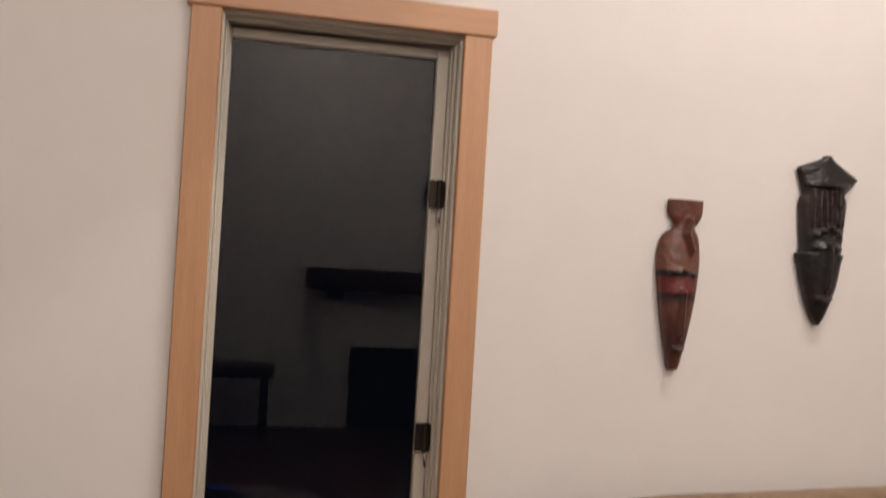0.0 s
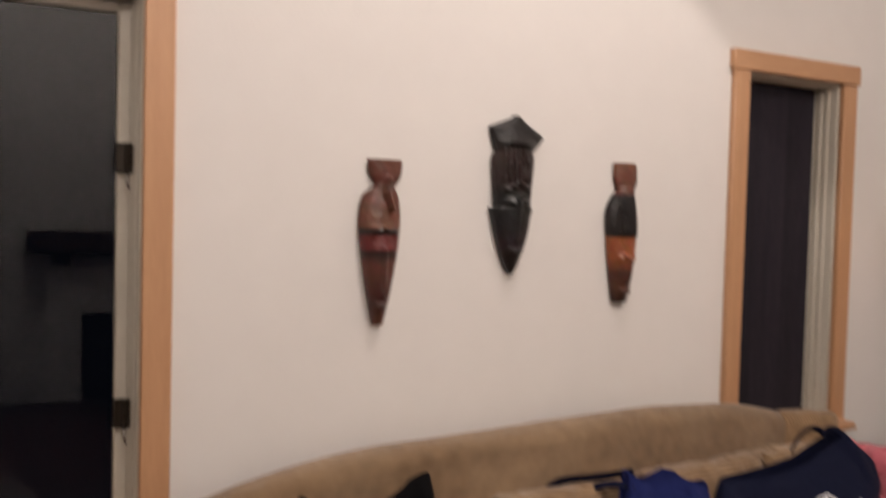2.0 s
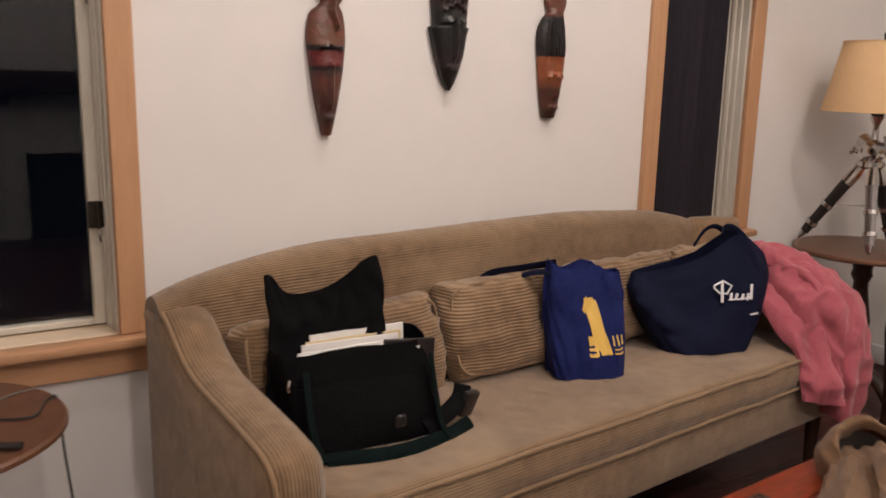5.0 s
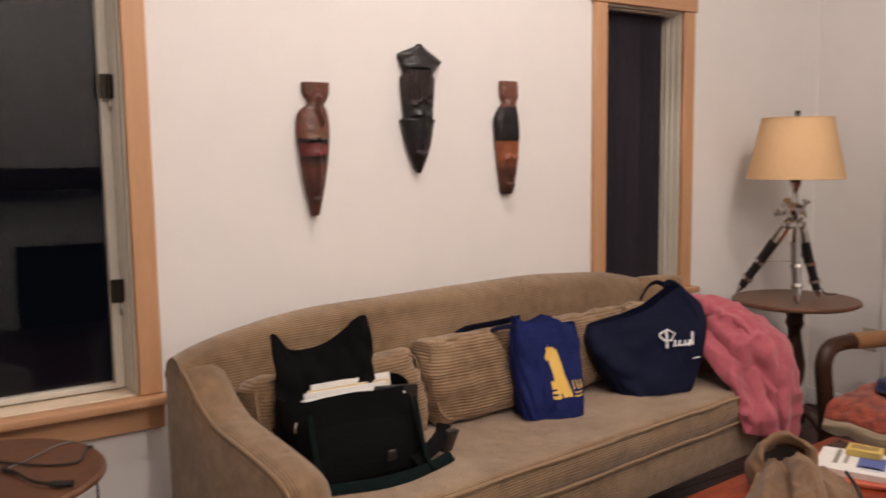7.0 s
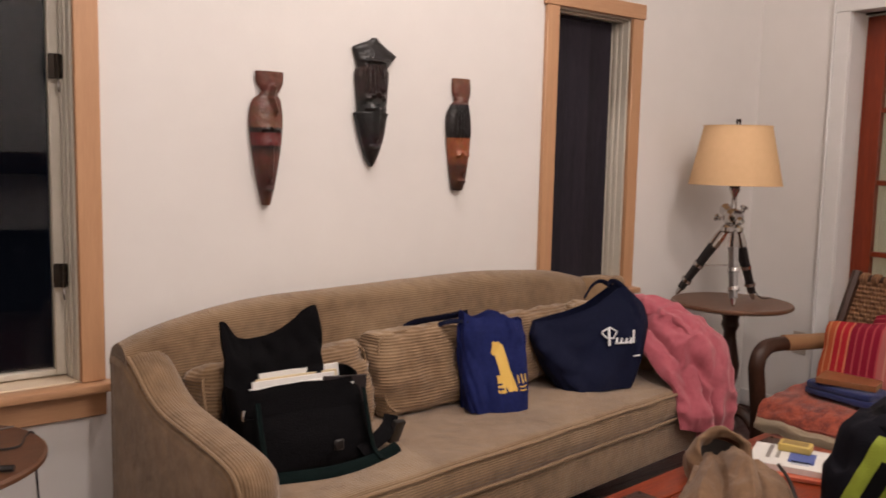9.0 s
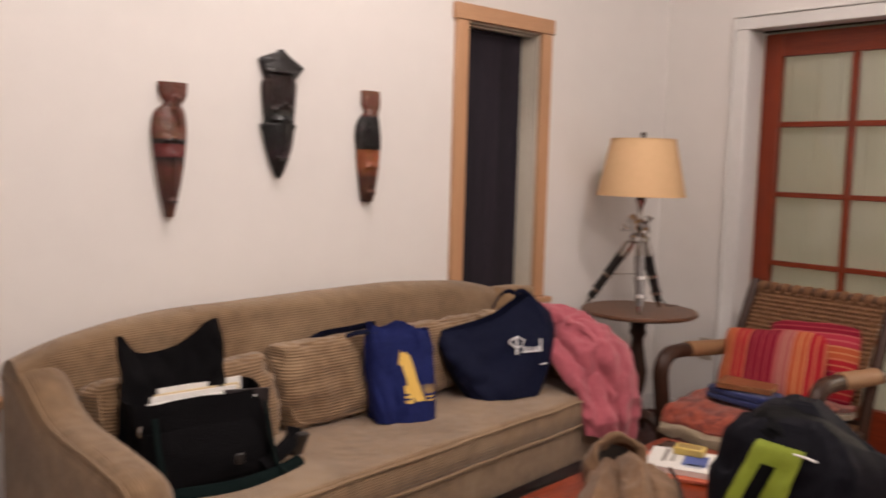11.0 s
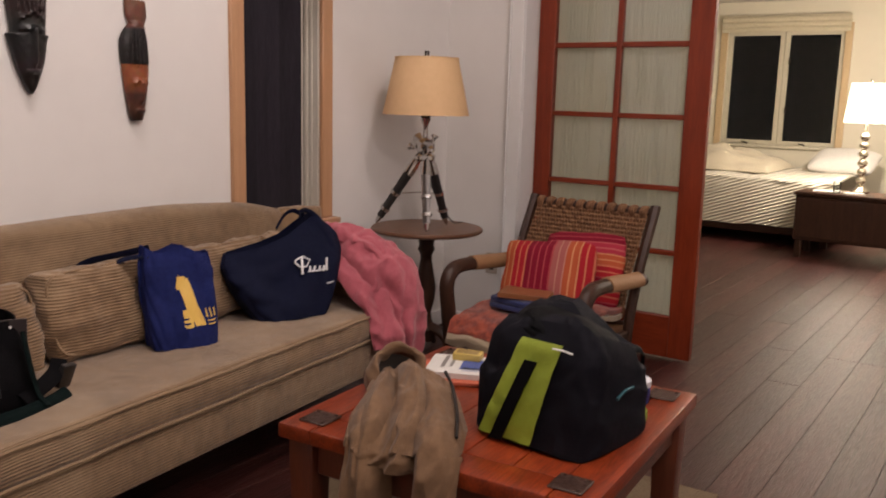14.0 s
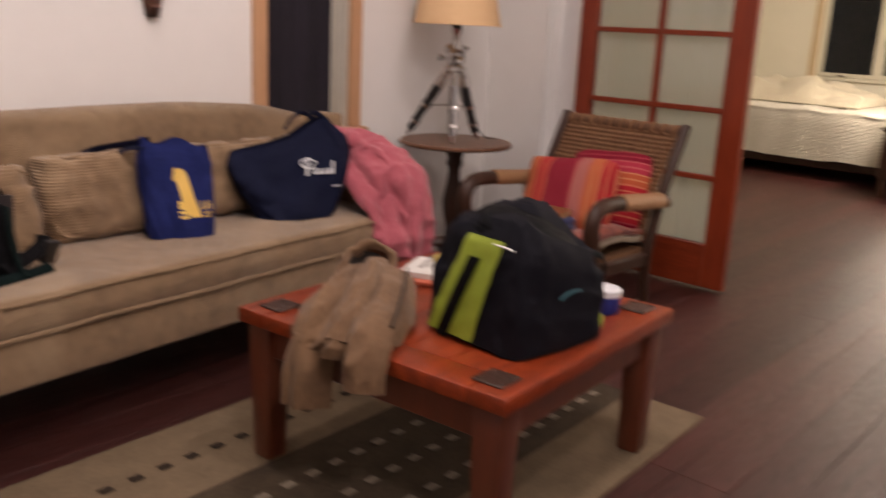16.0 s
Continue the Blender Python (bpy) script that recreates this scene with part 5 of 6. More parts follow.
# ---- on the sofa ----
def briefcase():
    black = mat("black_canvas", (0.0035, 0.0033, 0.0042), 0.85, (0.006, 0.0055, 0.0065), 8, bump=0.4, bump_scale=260, spec=0.08)
    green = mat("dark_green_webbing", (0.003, 0.009, 0.009), 0.85, bump=0.4, bump_scale=200, spec=0.1)
    t = thing("messenger_bag", "open black canvas messenger bag full of papers", "bag", (-0.560, -0.585, 0.474), -3)

    def skin(u, v, grow=0.0):
        a = 2 * math.pi * u
        cx, sy = math.cos(a), math.sin(a)
        ex, ey = math.copysign(abs(cx) ** 0.35, cx), math.copysign(abs(sy) ** 0.5, sy)
        x = ex * (0.200 + grow) * (1 - 0.05 * v) - 0.02 * v
        y = ey * (0.085 + grow - 0.02 * v) + 0.045 * v
        z = v * 0.225
        w = 0.010 * noise.noise(Vector((x * 8, y * 8, z * 8))) + 0.004 * noise.noise(Vector((x * 22, y * 22, z * 22)))
        sag = 0.016 * noise.noise(Vector((x * 7, y * 5, 2))) * v
        return Vector((x + w, y + w * 1.4, z + sag))
    part("body", sheet(skin, 64, 18, 0.004, True), black, t, "black canvas body")
    part("bottom", box(-0.195, 0.195, -0.078, 0.078, 0.0, 0.012, 0.005, 1), black, t)

    def flap(u, v):
        # raised lid whose soft corners stand up in two peaks
        x = -0.195 - 0.035 * (1 - v) * (1 - u) + 0.285 * u - 0.006 * v * math.exp(-(u / 0.18) ** 2) + 0.012 * math.sin(math.pi * v) * (1 - u)
        peak = 0.060 * math.exp(-((u - 0.02) / 0.12) ** 2) + 0.086 * math.exp(-((u - 0.93) / 0.30) ** 2) - 0.045 * max(0.0, (u - 0.95) / 0.05) ** 2
        z = 0.09 + v * (0.240 + peak)
        y = 0.030 + 0.078 * v + 0.016 * math.sin(u * 5) * v + 0.012 * noise.noise(Vector((u * 5, v * 5, 3))) + 0.012 * (0.3 - abs(noise.noise(Vector((u * 6 + 2 * v, v * 4, 8)))))
        return (x + 0.006 * noise.noise(Vector((u * 2, v * 4, 1))), y, z)
    part("lid", sheet(flap, 56, 28, 0.012), black, t, "raised black lid flap")
    part("front_pocket", sheet(lambda u, v: skin(0.605 + 0.29 * u, 0.06 + 0.62 * v, 0.006 + 0.012 * math.sin(math.pi * u) * math.sin(math.pi * v)), 24, 12, 0.005), black, t, "front pocket")
    for x in (-0.165, 0.150):
        part("strap", tube(curve_pts([(x, -0.060, 0.20), (x, -0.092, 0.11), (x + 0.01, -0.105, 0.04), (x + 0.02, -0.14, 0.012)], 14), 0.016, 8, None, 0.25), green, t, "dark green webbing strap")
    part("strap", tube(curve_pts([(-0.14, -0.13, 0.014), (0.02, -0.155, 0.014), (0.16, -0.13, 0.016), (0.25, -0.085, 0.018)], 16), 0.017, 8, None, 0.3), green, t, "dark green strap lying on the seat")
    part("strap_loop", tube(curve_pts([(0.12, -0.10, 0.03), (0.19, -0.085, 0.055), (0.235, -0.06, 0.075), (0.25, -0.045, 0.10)], 12), 0.022, 8, None, 0.3), black, t, "black strap end")
    part("buckle", moved(box(-0.024, 0.024, -0.010, 0.010, -0.035, 0.035, 0.006, 2), pose(0.258, -0.06, 0.055, 18, 8, 20)), M_BLACK, t, "black plastic buckle")
    part("zip_pull", tube(curve_pts([(-0.196, -0.050, 0.150), (-0.204, -0.058, 0.165), (-0.200, -0.056, 0.185)], 8), 0.004, 6), M_CHROME, t, "small metal zip pull")
    part("clasp", box(0.030, 0.058, -0.1235, -0.113, 0.055, 0.085, 0.004, 1), M_BLACK, t, "dark clasp")
    paper = mat("paper_sheets", (0.80, 0.79, 0.78), 0.8, (0.64, 0.62, 0.58), 10, (1, 40, 1))
    manila = mat("manila_folder", (0.68, 0.55, 0.34), 0.75)
    for k in range(6):
        sheet_m = manila if k == 4 else paper
        part("paper_sheet", moved(box(-0.125, 0.125, -0.0045, 0.0045, 0.06, 0.200 + 0.008 * k + 0.005 * (k % 2), 0.001, 1), pose(-0.055 + 0.014 * k, -0.012 + 0.011 * k, 0, -6, 0, 1.5 * (k % 3))), sheet_m, t, "manila folder" if sheet_m is manila else "white papers")
    card = part("dark_booklet", moved(box(-0.068, 0.068, -0.006, 0.006, 0.07, 0.228, 0.002, 1), pose(0.100, -0.030, 0, -6, 5, 0)), mat("booklet", (0.016, 0.010, 0.011), 0.4), t, "dark booklet with a pale line")
    part("pale_bar", moved(box(-0.045, 0.025, -0.0075, -0.0065, 0.204, 0.211), pose(0.100, -0.030, 0, -6, 5, 0)), paper, card)
    return t


briefcase()


def tote(name, label, at, turn, w, d, h, material, top_fn, lean, seed, foot=1.0):
    t = thing(name, label, "bag", at, turn)

    def f(u, v):
        a = 2 * math.pi * u
        cx, sy = math.cos(a), math.sin(a)
        ex, ey = math.copysign(abs(cx) ** 0.45, cx), math.copysign(abs(sy) ** 0.55, sy)
        s = foot + (1 - foot) * min(1.0, v * 1.25) ** 0.8
        hh = top_fn(ex)
        z = v * hh
        dd = d * (1 - 0.62 * v ** 1.2)
        wrink = 0.011 * noise.noise(Vector((ex * 2.1 + seed, ey * 1.5, v * 2.4))) + 0.012 * (0.25 - abs(noise.noise(Vector((ex * 2.6 + seed, ey * 2, v * 3.2 + ex)))))
        x = ex * w / 2 * s * (1 - 0.05 * v + 0.04 * math.sin(v * math.pi) - 0.10 * max(0.0, v - 0.75))
        y = ey * dd / 2 + lean * v + wrink * 1.6
        return (x + wrink, y, z + 0.004)
    bm = sheet(f, 72, 26, 0, True)
    low = [e for e in bm.edges if e.is_boundary and all(v.co.z < 0.02 for v in e.verts)]
    bmesh.ops.holes_fill(bm, edges=low)
    thicken(bm, 0.003)
    part("body", bm, material, t)

    def front(x, z, out=0.003):
        ex = x / (w / 2)
        v = z / top_fn(ex)
        ex /= (foot + (1 - foot) * min(1.0, v * 1.25) ** 0.8) * (1 - 0.05 * v + 0.04 * math.sin(v * math.pi))
        dd = d * (1 - 0.62 * v ** 1.2)
        ey = -(max(0.0, 1 - abs(ex) ** (2 / 0.45))) ** (0.55 / 2)
        wrink = 0.011 * noise.noise(Vector((ex * 2.1 + seed, ey * 1.5, v * 2.4))) + 0.012 * (0.25 - abs(noise.noise(Vector((ex * 2.6 + seed, ey * 2, v * 3.2 + ex)))))
        return Vector((x, ey * dd / 2 + lean * v + wrink * 1.6 - out, z))
    return t, front


M_ROYAL = mat("royal_blue_canvas", (0.013, 0.021, 0.115), 0.8, (0.009, 0.014, 0.08), 9, amount=0.8, bump=0.4, bump_scale=320, spec=0.15)
M_NAVY = mat("navy_canvas", (0.0055, 0.008, 0.030), 0.75, (0.004, 0.006, 0.022), 9, amount=0.8, bump=0.4, bump_scale=320, spec=0.15)
M_GOLD = mat("gold_print", (0.74, 0.48, 0.10), 0.6, (0.66, 0.42, 0.09), 12)
M_PRINT = mat("white_print", (0.80, 0.80, 0.82), 0.6)


def decal(t, front, name, quad, material, label="", n=12, out=0.0045):
    """A print on the bag's front: corners as (x, z)."""
    a, b, c, d = [Vector((*q, 0)) for q in quad]

    def f(u, v):
        p = (a * (1 - u) + b * u) * (1 - v) + (d * (1 - u) + c * u) * v
        return front(p.x, p.y, out)
    return part(name, sheet(f, n, n, 0.0012), material, t, label)


t1, f1 = tote("tote_bag", "royal blue canvas tote bag with a gold print", (0.205, -0.510, 0.476), -17, 0.245, 0.15, 0.325, M_ROYAL, lambda e: 0.308 + 0.012 * math.sin(e * 5 + 1) - 0.010 * e, 0.055, 2.0, 0.88)
decal(t1, f1, "gold_numeral", [(-0.020, 0.228), (0.018, 0.228), (0.058, 0.070), (0.008, 0.068)], M_GOLD, "gold printed upright shape")
decal(t1, f1, "gold_flag", [(-0.026, 0.196), (-0.012, 0.236), (-0.006, 0.190), (-0.018, 0.184)], M_GOLD, "gold printed flag", 5)
for z0, z1 in ((0.098, 0.124), (0.084, 0.092), (0.068, 0.078)):
    decal(t1, f1, "print_bar", [(-0.016, z1), (0.016, z1), (0.018, z0), (-0.014, z0)], M_GOLD, "", 5)
for k in range(3):
    x = 0.060 + 0.015 * k
    decal(t1, f1, "print_bar", [(x + 0.002, 0.120), (x + 0.006, 0.120), (x + 0.010, 0.092), (x + 0.004, 0.092)], M_GOLD, "", 4)
for z0 in (0.080, 0.069):
    decal(t1, f1, "print_bar", [(0.066, z0 + 0.004), (0.098, z0 + 0.004), (0.099, z0), (0.067, z0)], M_GOLD, "", 4)
part("handle", tube(curve_pts([(-0.09, 0.03, 0.30), (-0.15, 0.09, 0.285), (-0.22, 0.14, 0.245), (-0.285, 0.145, 0.255), (-0.24, 0.16, 0.275), (-0.16, 0.12, 0.295), (-0.07, 0.09, 0.315)], 40), 0.013, 8, None, 0.22), M_NAVY, t1, "dark blue webbing handle")

t2, f2 = tote("tote_bag", "slouching navy blue shopping tote with white lettering shapes", (0.700, -0.495, 0.476), -19, 0.495, 0.19, 0.33, M_NAVY,
             lambda e: 0.285 + 0.045 * e + 0.062 * max(0, 1 - abs(e - 0.50) / 0.6) - 0.13 * max(0, e - 0.60), 0.04, 7.0, 0.58)
loop = [(0.045, 0.222), (0.075, 0.236), (0.102, 0.222), (0.085, 0.198), (0.058, 0.200), (0.044, 0.214)]
LOGO_X = -0.028
part("logo_loop", tube([f2(x + LOGO_X, z - 0.01, 0.006) for x, z in loop + loop[:1]], 0.0036, 6), M_PRINT, t2, "white looped shape")
part("logo_stem", tube([f2(0.072 + LOGO_X, 0.222, 0.006), f2(0.068 + LOGO_X, 0.190, 0.006), f2(0.064 + LOGO_X, 0.162, 0.006)], 0.005, 6), M_PRINT, t2, "white stroke")
for k in range(5):
    x = 0.095 + 0.018 * k + LOGO_X
    part("logo_stroke", tube([f2(x, 0.168, 0.006), f2(x + 0.007, 0.188 + (0.026 if k > 3 else 0), 0.006)], 0.0045, 6), M_PRINT, t2)
part("logo_underline", tube([f2(0.088 + LOGO_X, 0.170, 0.006), f2(0.13 + LOGO_X, 0.171, 0.006), f2(0.175 + LOGO_X, 0.174, 0.006)], 0.0035, 6), M_PRINT, t2)
part("print_bar", tube([f2(0.140, 0.118, 0.006), f2(0.170, 0.120, 0.006)], 0.003, 6), M_PRINT, t2)
part("handle", tube(curve_pts([(0.07, 0.03, 0.365), (0.08, 0.04, 0.385), (0.12, 0.05, 0.380), (0.165, 0.04, 0.335), (0.185, 0.03, 0.25)], 24), 0.011, 8, None, 0.25), M_NAVY, t2, "navy webbing handle")
part("handle", tube(curve_pts([(-0.02, 0.045, 0.325), (0.02, 0.06, 0.370), (0.06, 0.065, 0.385), (0.10, 0.055, 0.365)], 16), 0.010, 8, None, 0.25), M_NAVY, t2, "navy webbing handle")


def shirt():
    m = mat("pink_cotton", (0.46, 0.105, 0.135), 0.85, (0.34, 0.07, 0.095), 8, amount=0.7, bump=0.35, bump_scale=260, sheen=0.25)
    t = thing("shirt", "crumpled pink shirt thrown over the sofa arm", "shirt", (0, 0, 0))

    def ridged(p, seed, size):
        """Creases that run down and across the cloth, sharp along their crests."""
        a = 0.32 - abs(noise.noise(Vector((p[0] * size + seed, p[1] * size, p[2] * size * 0.28 + p[0] * 4))))
        b = 0.32 - abs(noise.noise(Vector((p[0] * size * 2.2, p[1] * size * 2.2 + seed, p[2] * size * 1.5))))
        return a + 0.45 * b

    def drape(path, half, drop, amp, seed, nu=72, nv=64):
        """Cloth laid over the arm: a spine along its crest, falling off to both sides."""
        pts = curve_pts(path, nu)

        def f(u, v):
            p = pts[min(int(round(u * nu)), nu)]
            q = 2 * v - 1
            hang = min(1.0, max(0.0, (u - 0.45) / 0.3))
            w = half[0] + (half[1] - half[0]) * u + 0.018 * noise.noise(Vector((u * 5, q, seed)))
            side = math.sin(q * math.pi / 2)
            c = p + Vector((side * w, abs(q) ** 2.4 * 0.075 * hang, -drop * (1 - hang) * abs(q) ** 2.3))
            n = Vector((side * 0.9, -0.45 - 0.5 * hang, 0.75 * (1 - hang) + 0.05)).normalized()
            edge = 0.012 * noise.noise(Vector((q * 3, seed, u * 2))) * u
            return c + n * (amp * ridged(c, seed, 10) * (0.6 + 0.8 * u) + 0.3 * amp * math.sin(q * 6 + seed + 2 * u) * hang) + Vector((0, 0, edge))
        return sheet(f, nu, nv, 0.006)
    part("body", drape([(1.055, -0.30, 0.775), (1.055, -0.42, 0.772), (1.060, -0.54, 0.748), (1.065, -0.65, 0.705), (1.070, -0.735, 0.620), (1.065, -0.775, 0.500), (1.060, -0.785, 0.375)], (0.115, 0.100), 0.17, 0.050, 0.6), m, t, "pink cotton body")
    part("sleeve", drape([(1.080, -0.56, 0.755), (1.090, -0.68, 0.705), (1.105, -0.765, 0.610), (1.108, -0.800, 0.480), (1.105, -0.805, 0.360), (1.100, -0.800, 0.255)], (0.075, 0.050), 0.06, 0.045, 3.0, 56, 30), m, t, "pink sleeve hanging down")
    part("sleeve", drape([(0.965, -0.44, 0.730), (0.950, -0.55, 0.675), (0.955, -0.645, 0.605), (0.970, -0.735, 0.525), (0.985, -0.790, 0.420), (0.990, -0.798, 0.330)], (0.070, 0.055), 0.07, 0.045, 5.4, 56, 30), m, t, "pink sleeve folded in front")
    part("collar", drape([(1.030, -0.44, 0.785), (1.040, -0.54, 0.770), (1.045, -0.62, 0.735), (1.050, -0.70, 0.670)], (0.060, 0.045), 0.05, 0.055, 8.2, 40, 28), m, t, "crumpled pink collar")
    return t


shirt()

# ---- corner table with a telephone ----
round_table((-1.480, -0.395, 0), 0.290, 0.600, "round brown pedestal table holding a telephone")


def telephone():
    t = thing("telephone", "black desk telephone with a lit blue display", "telephone", (-1.555, -0.37, 0.6015), 14)
    b = mat("phone_plastic", (0.012, 0.013, 0.017), 0.42, (0.018, 0.019, 0.024), 20, bump=0.1, bump_scale=300)
    key = mat("phone_keys", (0.05, 0.052, 0.06), 0.5)
    body = prism([(-0.10, 0.0), (0.10, 0.0), (0.10, 0.085), (0.085, 0.095), (-0.10, 0.028)], -0.09, 0.09, "yz", 0.006, 2)
    part("body", body, b, t, "sloping black phone body")
    slope = math.degrees(math.atan2(0.067, 0.185))

    def on(x, y):
        return pose(x, y, 0.028 + (y + 0.10) * 0.067 / 0.185 + 0.001, slope, 0, 0)
    part("screen", moved(box(-0.03, 0.055, -0.022, 0.022, 0, 0.004, 0.001, 1), on(0.025, 0.055)), glow_mat("blue_display", (0.05, 0.12, 0.95), 1.3, (0.02, 0.03, 0.2)), t, "lit blue display")
    for r in range(4):
        for c in range(4):
            part("key", moved(box(-0.008, 0.008, -0.006, 0.006, 0, 0.004, 0.0015, 1), on(-0.005 + 0.022 * c, -0.080 + 0.019 * r)), key, t)
    part("label_bar", moved(box(-0.035, 0.035, -0.004, 0.004, 0, 0.002), on(0.03, 0.015)), M_CHROME, t, "grey label bar")
    part("handset", tube(curve_pts([(-0.068, -0.105, 0.055), (-0.068, -0.07, 0.078), (-0.068, 0.01, 0.105), (-0.068, 0.08, 0.130), (-0.068, 0.115, 0.125)], 20), [0.024] * 4 + [0.018] * 13 + [0.024] * 4, 10, None, 0.8), b, t, "black handset")
    return t


telephone()
cord = thing("phone_cord", "thin black cord lying over the table edge", "cord", (0, 0, 0))
part("cable", tube(curve_pts([(-1.43, -0.32, 0.606), (-1.33, -0.42, 0.605), (-1.26, -0.44, 0.606), (-1.225, -0.36, 0.606), (-1.200, -0.33, 0.590), (-1.19, -0.30, 0.45), (-1.165, -0.25, 0.20), (-1.15, -0.2, 0.006)], 60), 0.003, 6), M_BLACK, cord)
part("plug", tube(curve_pts([(-1.42, -0.40, 0.608), (-1.395, -0.46, 0.611), (-1.375, -0.53, 0.611), (-1.34, -0.575, 0.610), (-1.30, -0.60, 0.611)], 20), [0.006] * 5 + [0.004] * 10 + [0.008] * 6, 8), M_BLACK, cord, "black plug")
part("grey_wire", tube(curve_pts([(-1.44, -0.41, 0.606), (-1.36, -0.35, 0.605), (-1.29, -0.285, 0.605), (-1.235, -0.27, 0.606)], 20), 0.002, 6), mat("grey_wire", (0.16, 0.14, 0.13), 0.5), cord, "thin grey wire")
clip = thing("sill_bracket", "small dark bracket standing on the window sill", "bracket", (-1.46, 0.0, 0.632))
part("plate", box(-0.055, 0.055, -0.055, -0.035, 0.0, 0.02, 0.003, 1), M_BRONZE, clip)
part("stem", tube([(-0.03, -0.045, 0.02), (-0.035, -0.045, 0.07), (-0.03, -0.045, 0.10)], 0.008, 8), M_BRONZE, clip)

# ---- wall outlet ----
out = thing("wall_outlet", "small socket plate low on the wall", "outlet", (WX1 - 0.001, -0.33, 0.40))
part("plate", box(-0.006, 0, -0.036, 0.036, -0.058, 0.058, 0.002, 1), mat("outlet_plate", (0.55, 0.47, 0.40), 0.4), out)
for s in (-0.022, 0.022):
    part("socket", box(-0.0085, -0.0062, -0.016, 0.016, s - 0.014, s + 0.014, 0.001, 1), M_BRONZE, out)

# ---- bedroom ----
def bedroom_window():
    y0, y1, z0, z1 = BW
    x = BX1
    w = thing("window_3", "double casement bedroom window with pale casing", "window", kind="structure")
    wood = mat("pale_pine", (0.62, 0.48, 0.30), 0.5, (0.52, 0.38, 0.22), 4, (8, 8, 1), 0.7)
    cream = mat("cream_sash", (0.66, 0.62, 0.50), 0.5)
    part("casing", box(x - 0.02, x, y0 - 0.07, y0 + 0.004, z0 - 0.02, z1 + 0.07, 0.003, 1), wood, w)
    part("casing", box(x - 0.02, x, y1 - 0.004, y1 + 0.07, z0 - 0.02, z1 + 0.07, 0.003, 1), wood, w)
    part("casing", box(x - 0.02, x, y0 + 0.005, y1 - 0.005, z1 - 0.004, z1 + 0.07, 0.003, 1), wood, w)
    part("window_sill", box(x - 0.05, x + 0.09, y0 + 0.001, y1 - 0.001, z0 - 0.02, z0 + 0.016, 0.004, 1), cream, w)
    ym = (y0 + y1) / 2
    for a, b in ((y0 + 0.004, ym - 0.002), (ym + 0.002, y1 - 0.004)):
        bm = box(x + 0.04, x + 0.075, a, a + 0.05, z0 + 0.018, z1 - 0.004, 0.003, 1)
        box(x + 0.04, x + 0.075, b - 0.05, b, z0 + 0.018, z1 - 0.004, 0.003, 1, bm)
        box(x + 0.04, x + 0.075, a + 0.05, b - 0.05, z0 + 0.018, z0 + 0.058, 0.003, 1, bm)
        box(x + 0.04, x + 0.075, a + 0.05, b - 0.05, z1 - 0.05, z1 - 0.004, 0.003, 1, bm)
        part("window_frame", bm, cream, w, "cream casement sash")
        g = part("pane", box(x + 0.055, x + 0.061, a + 0.045, b - 0.045, z0 + 0.05, z1 - 0.045), M_GLASS, w, "dark glass pane", False)
        g.visible_shadow = False
        part("crank", tube([(x + 0.02, (a + b) / 2, z0 + 0.018), (x - 0.01, (a + b) / 2 + 0.02, z0 + 0.034), (x - 0.02, (a + b) / 2 + 0.06, z0 + 0.038)], 0.008, 8), M_BRONZE, w, "dark window crank")
    for z in (1.25, 1.78):
        part("latch", box(x + 0.030, x + 0.04, ym - 0.075, ym - 0.05, z - 0.035, z + 0.035, 0.004, 1), M_BRONZE, w, "dark latch")
    part("roman_shade", sheet(lambda u, v: (x - 0.045 - 0.018 * math.sin(v * math.pi * 3) ** 2, y0 - 0.05 + (y1 - y0 + 0.10) * u, z1 - 0.02 + 0.17 * v + 0.010 * math.sin(u * math.pi) * (1 - v)), 30, 18, 0.006), mat("cream_blind", (0.66, 0.60, 0.45), 0.85, bump=0.2, bump_scale=150), w, "drawn-up cream blind")


bedroom_window()


